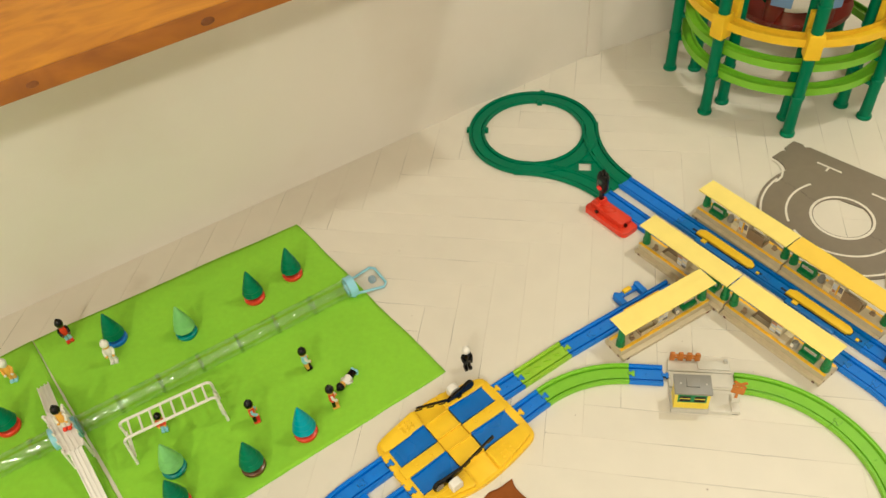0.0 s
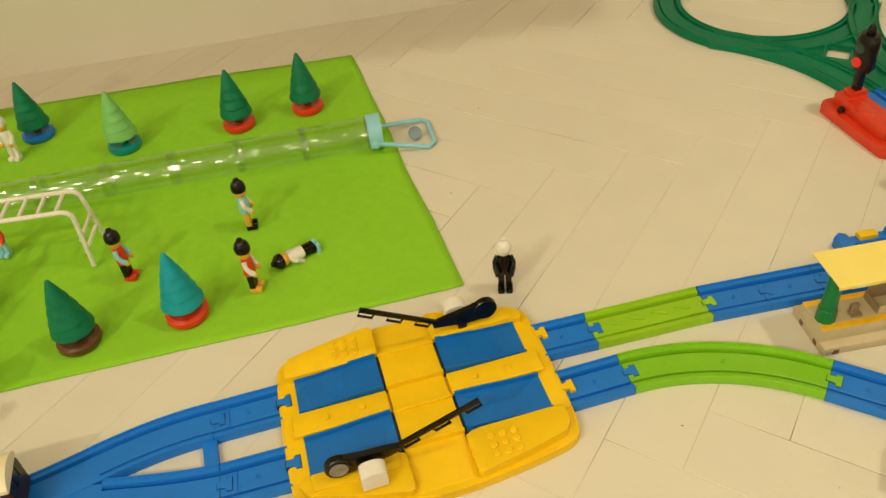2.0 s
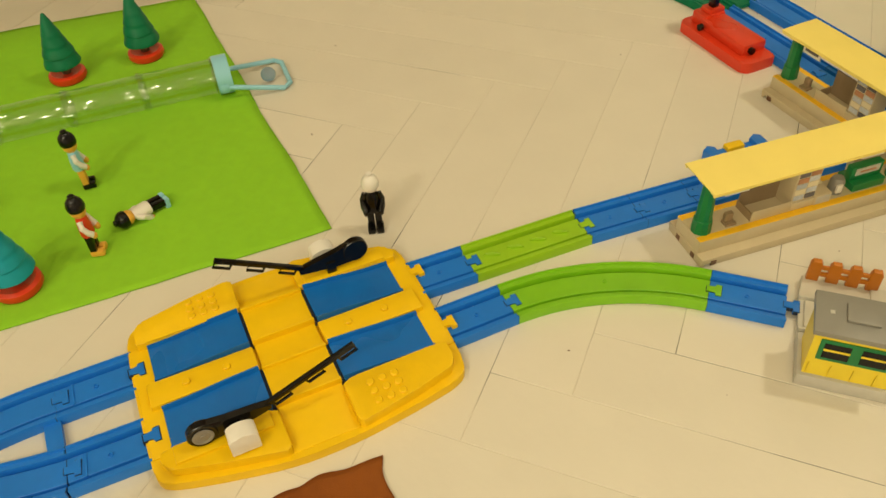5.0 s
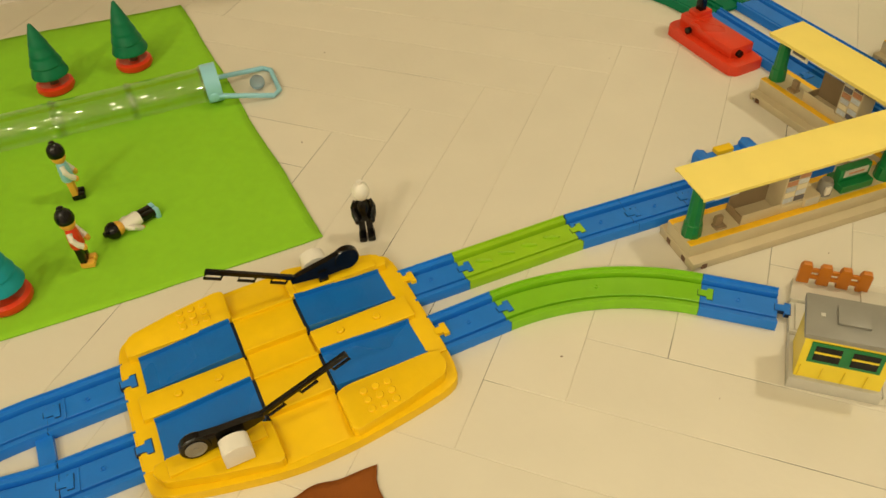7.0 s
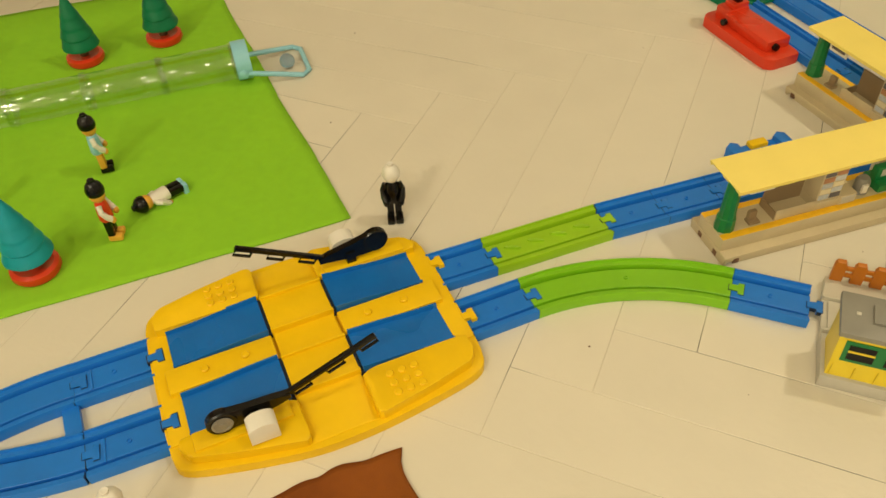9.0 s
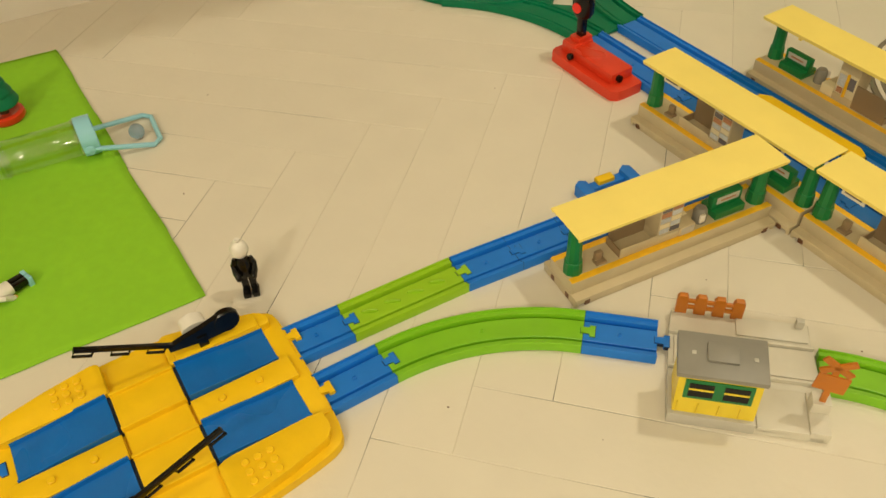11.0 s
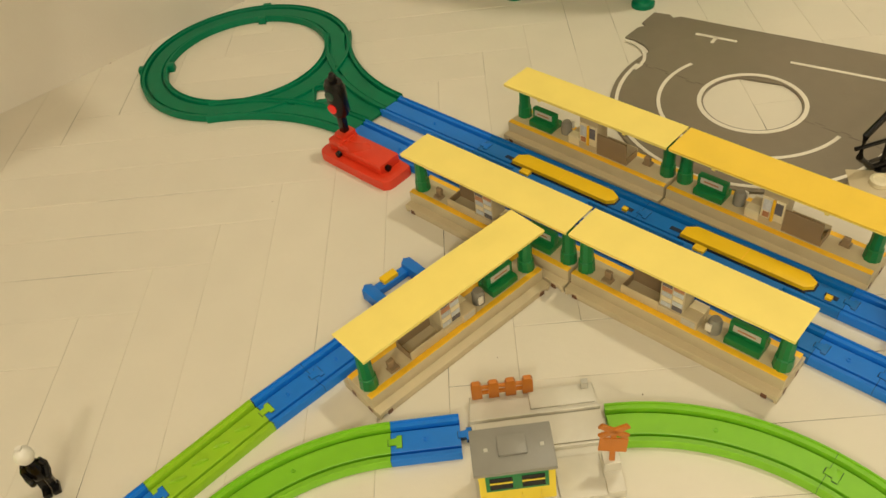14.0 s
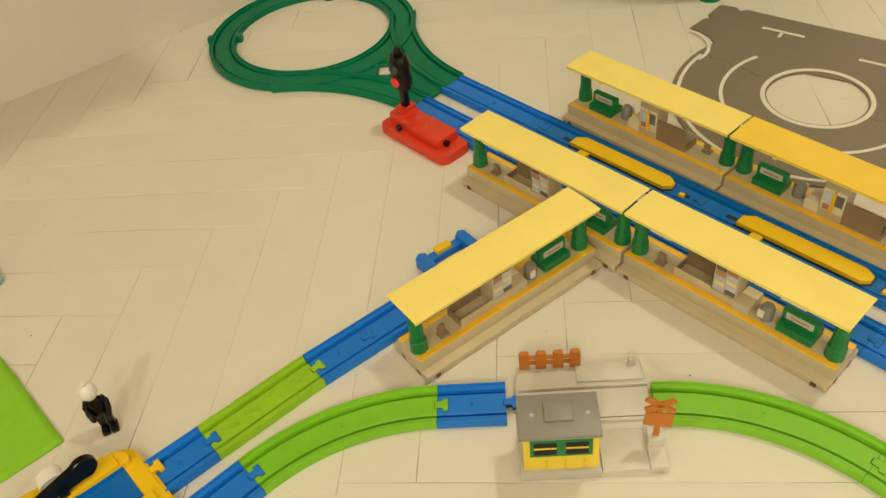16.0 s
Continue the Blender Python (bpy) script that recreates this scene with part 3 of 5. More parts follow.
def points():
    ob = thing("track_points", "blue toy track points joining two tracks into one", "toy track", group="track pieces")
    JX, JY = -0.255, 0.610
    edge = [(-0.0100, 0.0060), (-0.0102, 0.0020), (-0.0129, 0.0020), (-0.0133, 0.0077), (-0.0171, 0.0077), (-0.0176, 0.0096), (-0.0187, 0.0096), (-0.019, 0.0092), (-0.019, 0.0)]
    up = s_bend(u_end[0], u_end[1], 217, JX, JY, 218, k=0.42)
    low = s_bend(l_end[0], l_end[1], 213, JX, JY, 218, k=0.36)
    part("upper_branch", sweep(bmesh.new(), up[:10], rail_profile(0.0003)), BLUE, ob)
    part("lower_branch", sweep(bmesh.new(), low[:10], rail_profile(0.0)), BLUE, ob)
    part("upper_edge", sweep(bmesh.new(), up[9:], [(0.016, 0.0), (0.016, 0.0060)] + edge), BLUE, ob)
    part("lower_edge", sweep(bmesh.new(), low[9:], [(-0.016, 0.0), (-0.016, 0.0057)] + [(-a, z - (0.0003 if abs(z - 0.006) < 1e-6 else 0)) for a, z in edge]), BLUE, ob)
    part("stem", sweep(bmesh.new(), straight(JX, JY, 218, 0.085), rail_profile(0.0001)), BLUE, ob)
    for path in (up, low):
        x, y, h = path[0]
        part("joint_seam", sweep(bmesh.new(), straight(x, y, math.degrees(h), 0.0004), rail_profile(0.00012, 0.01903)), JOINT_DARK, ob, "thin dark joint")
        part("connector", prism(bmesh.new(), tab_outline(x, y, h, -1), 0.003, 0.0074, 0.0004), BLUE, ob)
        part("connector_gap", prism(bmesh.new(), widened(tab_outline(x, y, h, -1), 0.0004), 0.003, 0.0067), JOINT_DARK, ob, "dark gap round the connector")
        part("cross_rib", box(bmesh.new(), -0.0135, -0.0120, -0.0096, 0.0096, 0.003, 0.0072, 0.0003, m=pose(x, y, 0, 0, 0, math.degrees(h))), BLUE, ob)
    a = Vector((u_end[0], u_end[1], 0))
    b = Vector((l_end[0], l_end[1], 0))
    mid, d = (a + b) / 2 + Vector((-0.004, -0.003, 0)), (b - a)
    part("tie_bar", box(bmesh.new(), -d.length / 2 + 0.018, d.length / 2 - 0.018, -0.006, 0.006, 0.0, 0.0055, 0.0008), BLUE, ob, m=pose(mid.x, mid.y, 0, 0, 0, math.degrees(math.atan2(d.y, d.x))))
    lv = bmesh.new()
    tube_along(lv, [(-0.226, 0.616, 0.011), (-0.205, 0.629, 0.0115), (-0.187, 0.641, 0.011)], 0.0042, 10)
    part("switch_lever", lv, YELLOW, ob, "yellow switch lever")


points()
p = straight(-0.255 - 0.085 * 0.788, 0.610 - 0.085 * 0.616, 218, 0.2145)
rail(p, BLUE, "blue straight toy rail", tab=0)

# the station's two main tracks, laid along (s, n)
SD = -51.5
sx_, sy_ = math.cos(radians(SD)), math.sin(radians(SD))


def sn(s, n):
    return s * sx_ - n * sy_, s * sy_ + n * sx_


N_UP, N_LOW = 1.233, 1.171


def main_rail(s0, s1, n, mat, label, **k):
    x, y = sn(s0, n)
    return rail(straight(x, y, SD, s1 - s0), mat, label, **k)


main_rail(-0.885, -0.731, N_LOW, BLUE, "blue straight toy rail by the signal")
main_rail(-0.885, -0.731, N_UP, BLUE, "blue straight toy rail by the signal")


def stop_track(s0, s1, n):
    ob = main_rail(s0, s1, n, TEAL_BLUE, "blue station stop rail with long yellow plate", group="stop rails", studs=False)
    m = pose(*sn(s0 + 0.0105, n), 0, 0, 0, SD)
    plate = [(0.040, -0.009), (0.165, -0.009), (0.172, -0.003), (0.172, 0.004), (0.162, 0.010), (0.050, 0.010), (0.040, 0.003)]
    part("plate_well", prism(bmesh.new(), widened(plate, 0.0016), 0.004, 0.0066), JOINT_DARK, ob, "dark gap round the stop plate", m=m)
    part("stop_plate", prism(bmesh.new(), plate, 0.006, 0.0112, 0.001), YELLOW, ob, "long yellow stop plate", m=m)
    part("plate_seam", box(bmesh.new(), 0.1040, 0.1048, -0.0085, 0.0095, 0.0108, 0.01135), ORANGE_LINE, ob, m=m, smooth=False)
    for u in (0.026, 0.182):
        part("slot", box(bmesh.new(), u, u + 0.012, -0.0045, 0.0005, 0.0040, 0.0066), JOINT_DARK, ob, m=m, smooth=False)
    part("slot_tab", box(bmesh.new(), 0.184, 0.190, -0.009, -0.004, 0.007, 0.0105, 0.0005), YELLOW, ob, m=m)
    part("side_lever", box(bmesh.new(), 0.060, 0.072, -0.022, -0.014, 0.008, 0.0130, 0.001), YELLOW, ob, "yellow side lever", m=m)
    part("side_bar", box(bmesh.new(), 0.050, 0.150, -0.027, -0.017, 0.0, 0.0100, 0.001), TEAL_BLUE, ob, m=m)


stop_track(-0.731, -0.5195, N_UP)
stop_track(-0.5195, -0.308, N_UP)
main_rail(-0.731, -0.5195, N_LOW, TEAL_BLUE, "blue straight toy rail behind the platform")
main_rail(-0.5195, -0.308, N_LOW, TEAL_BLUE, "blue straight toy rail behind the platform")
x, y = sn(-0.308, N_UP)
main_rail(-0.308, -0.0935, N_UP, BLUE, "blue straight toy rail past the platform")
main_rail(-0.308, -0.2545, N_LOW, BLUE, "short blue toy rail past the platform")
x, y = sn(-0.2545, N_LOW)
p = bend(x, y, SD, 0.214, -45)
rail(p, BLUE, "blue curved toy rail past the platform", tab=0)


# ---- green turning loop ----
def turning_loop():
    ob = thing("turning_loop", "dark green plastic turning loop lying on the floor", "toy track", pose(*sn(-1.151, 1.2060), 0, 0, 0, SD))
    R = 0.133
    for i in range(4):
        part("loop_piece", sweep(bmesh.new(), bend(*[(R * math.cos(radians(a)), R * math.sin(radians(a)), a + 90) for a in (48 + 66 * i,)][0], R, 66, 15), rail_profile(0.0)), GREEN, ob)
    part("loop_piece", sweep(bmesh.new(), bend(R * math.cos(radians(-48)), R * math.sin(radians(-48)), 42, R, 96, 17), rail_profile(-0.0004)), GREEN, ob)
    r2 = 0.266
    for s in (1, -1):
        path = bend(0.266, s * 0.031, 180, r2, -s * 48)
        part("loop_branch", sweep(bmesh.new(), path, rail_profile(0.0003)), GREEN, ob)
    # web between the branches with a square hole
    hx, hs = 0.172, 0.019
    for pts in ([(0.130, -0.030), (hx - hs, 0), (0.130, 0.030)], [(0.130, 0.030), (hx - hs, 0), (hx, hs), (0.165, 0.045)],
                [(0.130, -0.030), (0.165, -0.045), (hx, -hs), (hx - hs, 0)], [(hx, hs), (hx + hs, 0), (0.268, 0.0), (0.268, 0.020), (0.165, 0.045)],
                [(hx, -hs), (0.165, -0.045), (0.268, -0.020), (0.268, 0.0), (hx + hs, 0)]):
        part("web", prism(bmesh.new(), pts, 0.002, 0.0056), GREEN, ob, smooth=False)
    for s in (1, -1):
        part("web_rib", sweep(bmesh.new(), [(hx - hs - 0.003 + 0.030 * t, s * (0.003 + 0.026 * t), s * 0.7) for t in (0, 1)], [(0.0012, 0.004), (0.0012, 0.0092), (-0.0012, 0.0092), (-0.0012, 0.004)]), GREEN, ob)
    for a in (129.5, 225):
        for r0, r1 in ((R + 0.017, R + 0.0245), (R - 0.027, R - 0.017)):
            t = box(bmesh.new(), r0, r1, -0.006, 0.006, 0.0, 0.010, 0.001, m=Matrix.Rotation(radians(a), 4, "Z"))
            part("side_clip", t, GREEN, ob)


turning_loop()


# ---- signal ----
def signal():
    ob = thing("toy_signal", "black toy signal post on a bright red base block", "toy signal", pose(*sn(-0.884, 1.1085), 0, 0, 0, SD))
    base = [(0.0, 0.006), (0.006, 0.0), (0.108, 0.0), (0.115, 0.007), (0.115, 0.040), (0.109, 0.0425), (0.006, 0.0425), (0.0, 0.036)]
    part("base", prism(bmesh.new(), rounded(base, 1, 0.12), 0.0, 0.012, 0.0012), RED, ob)
    bm = bmesh.new()
    box(bm, 0.008, 0.030, 0.012, 0.0415, 0.010, 0.026, 0.003)
    box(bm, 0.026, 0.098, 0.010, 0.0412, 0.010, 0.0235, 0.0030, 2)
    box(bm, 0.012, 0.028, 0.020, 0.0405, 0.024, 0.031, 0.0015)
    part("motor_box", bm, RED, ob)
    for x, y in ((0.032, 0.0075), (0.098, 0.020)):
        part("screw_hole", lathe(bmesh.new(), [(0.0, 0.0), (0.0038, 0.0), (0.0038, 0.004), (0.0, 0.004)], 14, 0, pose(x, y, 0.0165, 0 if x < 0.05 else 0, 90 if x > 0.05 else 0, 0) @ Matrix.Rotation(radians(90 if x < 0.05 else 0), 4, "X")), BLACK, ob, "dark screw hole")
    part("post", box(bmesh.new(), 0.0155, 0.0245, 0.026, 0.034, 0.029, 0.058, 0.001), BLACK, ob)
    hd = bmesh.new()
    lathe(hd, [(0.0, 0.055), (0.0112, 0.0555), (0.0142, 0.061), (0.0142, 0.092), (0.0112, 0.099), (0.0, 0.1005)], 18, 0, Matrix.Translation((0.020, 0.030, 0)) @ Matrix.Diagonal((1, 0.78, 1, 1)))
    head = part("signal_head", hd, BLACK, ob)
    kn = bmesh.new()
    lathe(kn, [(0.0, 0.097), (0.0048, 0.098), (0.0052, 0.104), (0.003, 0.109), (0, 0.110)], 14, 0, Matrix.Translation((0.0195, 0.030, 0)))
    part("top_knob", kn, BLACK, head)
    part("collar", box(bmesh.new(), 0.0135, 0.0265, 0.0245, 0.0355, 0.0535, 0.0565, 0.0008), BLACK, ob)
    F = Matrix.Translation((0.0215, 0.0194, 0)) @ Matrix.Rotation(radians(12), 4, "Z")
    for z, mt, lb in ((0.068, material("signal_red", (0.8, 0.03, 0.02, 1), 0.25), "red signal disc"), (0.085, material("signal_dark_green", (0.02, 0.05, 0.035, 1), 0.2), "dark unlit signal disc")):
        d = bmesh.new()
        lathe(d, [(0, 0.0), (0.0060, 0.0), (0.0060, 0.0014), (0.0050, 0.002), (0, 0.002)], 18, 0, F @ Matrix.Translation((0, 0, z)) @ Matrix.Rotation(radians(90), 4, "X"))
        part("signal_disc", d, mt, head, lb)


signal()


# ---- platforms ----
PL, PD = 0.2112, 0.053


def platform(m, label, roof_mat):
    ob = thing("station_platform", label, "toy platform", m, "station platforms")
    part("base", box(bmesh.new(), 0.001, PL - 0.001, 0, PD, 0.0035, 0.009, 0.0008), BEIGE, ob)
    for x0, x1 in ((0.001, 0.004), (0.012, PL - 0.012), (PL - 0.004, PL - 0.001)):
        part("base_foot", box(bmesh.new(), x0, x1, 0.001, PD - 0.001, 0.0, 0.0045), BEIGE, ob, smooth=False)
    for x in (0.0095, PL - 0.0145):
        for y0, y1 in ((-0.0003, 0.001), (PD - 0.001, PD + 0.0003)):
            part("clip_slot", box(bmesh.new(), x, x + 0.005, y0, y1, 0.0012, 0.0060), BROWN, ob, "small dark clip slot", smooth=False)
    for x0, x1 in ((0.0006, 0.0014), (PL - 0.0014, PL - 0.0006)):
        for y in (0.012, PD - 0.018):
            part("clip_slot", box(bmesh.new(), x0, x1, y, y + 0.005, 0.0012, 0.0060), BROWN, ob, "small dark clip slot", smooth=False)
    part("body", box(bmesh.new(), 0.0015, PL - 0.0015, 0.009, PD - 0.009, 0.008, 0.0215, 0.0006), BEIGE, ob)
    for y in (0.0092, PD - 0.0152):
        part("edge_line", box(bmesh.new(), 0.0017, PL - 0.0017, y, y + 0.0060, 0.0200, 0.0223, 0.0004), ORANGE_LINE, ob, "raised orange edge line")
    part("inner_step", box(bmesh.new(), 0.003, PL - 0.003, 0.0150, PD - 0.0150, 0.0206, 0.0222, 0.0003), BEIGE, ob)
    yc = PD / 2
    for x in (0.0100, PL - 0.0100):
        pl = bmesh.new()
        lathe(pl, [(0.0, 0.022), (0.0084, 0.022), (0.0078, 0.0345), (0.0068, 0.0352), (0.0058, 0.0725), (0, 0.0725)], 10, 0, pose(x, yc - 0.004, 0, 0, 0, 22.5))
        part("pillar", pl, PILLAR, ob, "green pillar", smooth=False)
        part("pillar_bracket", box(bmesh.new(), x - 0.003, x + 0.003, yc - 0.014, yc + 0.010, 0.066, 0.0735, 0.0006), ROOF, ob, "yellow bracket")
    # roof: thin sheet with a soft fold and a turned-down rim
    rf = bmesh.new()
    prof = [(0.005, 0.0735), (0.005, 0.0752), (yc, 0.0756), (PD - 0.005, 0.0752), (PD - 0.005, 0.0735), (PD - 0.0064, 0.0735), (PD - 0.0066, 0.0742), (yc, 0.0745), (0.0066, 0.0742), (0.0064, 0.0735)]
    a = [rf.verts.new((0.0012, y, z)) for y, z in prof]
    b = [rf.verts.new((PL - 0.0012, y, z)) for y, z in prof]
    for i in range(len(prof)):
        rf.faces.new((a[i], a[(i + 1) % len(prof)], b[(i + 1) % len(prof)], b[i]))
    rf.faces.new(a[::-1])
    rf.faces.new(b)
    part("roof", rf, roof_mat, ob, "pale yellow flat roof", smooth=False)
    # seat block, low counter, kiosk, bin and bench, seen from both sides
    st = bmesh.new()
    box(st, 0.030, 0.040, yc - 0.010, yc - 0.002, 0.022, 0.0245, 0.0006)
    box(st, 0.031, 0.038, yc - 0.006, yc - 0.002, 0.024, 0.033, 0.0008)
    part("seat_block", st, TAUPE, ob)
    ct = bmesh.new()
    part("bay_front", box(bmesh.new(), 0.052, 0.090, 0.0150, 0.0162, 0.0222, 0.0330, 0.0003), BEIGE, ob)
    box(ct, 0.052, 0.0532, 0.0162, PD - 0.0165, 0.0222, 0.030)
    box(ct, 0.0532, 0.090, PD - 0.0180, PD - 0.0165, 0.0222, 0.0480)
    part("waiting_bay", ct, TAUPE, ob, "taupe open waiting bay", smooth=False)
    ki = bmesh.new()
    box(ki, 0.090, 0.122, 0.0150, PD - 0.0165, 0.0222, 0.0300, 0.0004)
    box(ki, 0.090, 0.113, 0.0170, PD - 0.0165, 0.0300, 0.0690, 0.0004)
    box(ki, 0.112, 0.128, 0.0140, 0.0290, 0.0222, 0.0320, 0.0006)
    kiosk = part("kiosk", ki, BEIGE, ob)
    order = (STICKER_A, STICKER_B, CREAM, STICKER_C, STICKER_A)
    for i in range(2):
        for j in range(6):
            z0 = 0.0312 + 0.0060 * j
            part("sticker", box(bmesh.new(), 0.0914 + 0.0108 * i, 0.1010 + 0.0108 * i, 0.0165, 0.0171, z0, z0 + 0.0048), order[(j * 2 + i * 3) % 5], kiosk, "small printed sticker", smooth=False)
    part("sticker", box(bmesh.new(), 0.1135, 0.1265, 0.0136, 0.0142, 0.0235, 0.0305), PALE_GREY, kiosk, "pale printed sticker", smooth=False)
    # glazed side: cream frame, dark openings and an amber post
    gy = PD - 0.0166
    front = part("kiosk_front", box(bmesh.new(), 0.0905, 0.1125, gy, gy + 0.0012, 0.0306, 0.0555, 0.0003), CREAM, kiosk, "cream kiosk front")
    for x0, x1, z0, z1, mt in ((0.0918, 0.0990, 0.0400, 0.0530, STICKER_C), (0.1025, 0.1110, 0.0400, 0.0530, STICKER_A), (0.1040, 0.1100, 0.0325, 0.0385, STICKER_B)):
        part("kiosk_pane", box(bmesh.new(), x0, x1, gy + 0.0008, gy + 0.0018, z0, z1), mt, front, smooth=False)
    part("kiosk_post", box(bmesh.new(), 0.0993, 0.1021, gy, gy + 0.0030, 0.0300, 0.0555, 0.0004), ORANGE_LINE, kiosk, "amber kiosk post")
    part("counter", box(bmesh.new(), 0.1135, 0.1280, PD - 0.0260, PD - 0.0160, 0.0222, 0.0330, 0.0006), CREAM, kiosk, "small cream counter")
    bn = bmesh.new()
    lathe(bn, [(0.0, 0.022), (0.0062, 0.022), (0.0062, 0.034), (0.0045, 0.0375), (0, 0.038)], 14, 0, Matrix.Translation((0.140, yc - 0.003, 0)))
    lbin = part("litter_bin", bn, GREY, ob, "grey round litter bin")
    part("bin_band", box(bmesh.new(), 0.1345, 0.1400, yc - 0.0105, yc - 0.0085, 0.0265, 0.0345, 0.0003), WHITE, lbin, "white sticker")
    be = bmesh.new()
    box(be, 0.152, 0.184, 0.0160, PD - 0.0160, 0.0222, 0.0300, 0.001)
    box(be, 0.152, 0.184, yc - 0.0035, yc + 0.0035, 0.0290, 0.0430, 0.001)
    bench = part("bench", be, PILLAR, ob, "green double bench")
    for s in (-1, 1):
        y0 = yc + s * 0.0037
        part("bench_sign", box(bmesh.new(), 0.156, 0.180, min(y0, y0 + s * 0.0006), max(y0, y0 + s * 0.0006), 0.0345, 0.0415), PALE_GREY, bench, "pale printed bench sign", smooth=False)
        part("sign_bar", box(bmesh.new(), 0.160, 0.176, min(y0, y0 + s * 0.0010), max(y0, y0 + s * 0.0010), 0.0372, 0.0388), STICKER_B, bench, smooth=False)
    # hanging name boards
    for x in (0.022, 0.150):
        nb = part("name_board", box(bmesh.new(), x, x + 0.022, yc - 0.0095, yc - 0.0085, 0.0580, 0.0670), WHITE, ob, "white name board with dark frame", smooth=False)
        part("board_bar", box(bmesh.new(), x + 0.003, x + 0.019, yc - 0.0102, yc - 0.0095, 0.0612, 0.0636), STICKER_C, nb, smooth=False)
    for y in (0.0056, PD - 0.0070):
        part("roof_fascia", box(bmesh.new(), 0.0016, PL - 0.0016, y, y + 0.0014, 0.0715, 0.0740, 0.0003), ROOF, ob)
    for x in (0.050, 0.160):
        part("roof_hook", box(bmesh.new(), x, x + 0.004, PD - 0.0100, PD - 0.0072, 0.0680, 0.0740, 0.0004), ROOF, ob)
    for x in (0.055, 0.135):
        part("roof_beam", box(bmesh.new(), x, x + 0.004, 0.010, PD - 0.010, 0.0700, 0.0745), ROOF, ob, smooth=False)
    return ob


platform(pose(0.346, 0.989, 0, 0, 0, 31.6), "small beige station platform under a pale yellow roof", ROOF)
platform(pose(*sn(-0.731, 1.0985), 0, 0, 0, SD), "beige station platform under a pale yellow roof", ROOF)
platform(pose(*sn(-0.5195, 1.0985), 0, 0, 0, SD), "beige station platform under a pale yellow roof", ROOF)
platform(pose(*sn(-0.5100, 1.2555 + PD), 0, 0, 0, SD + 178.8), "beige station platform with pale yellow roof before the road mat", ROOF)
platform(pose(*sn(-0.2988, 1.2512 + PD), 0, 0, 0, SD + 178.8), "beige station platform with warm yellow roof before the road mat", ROOF2)


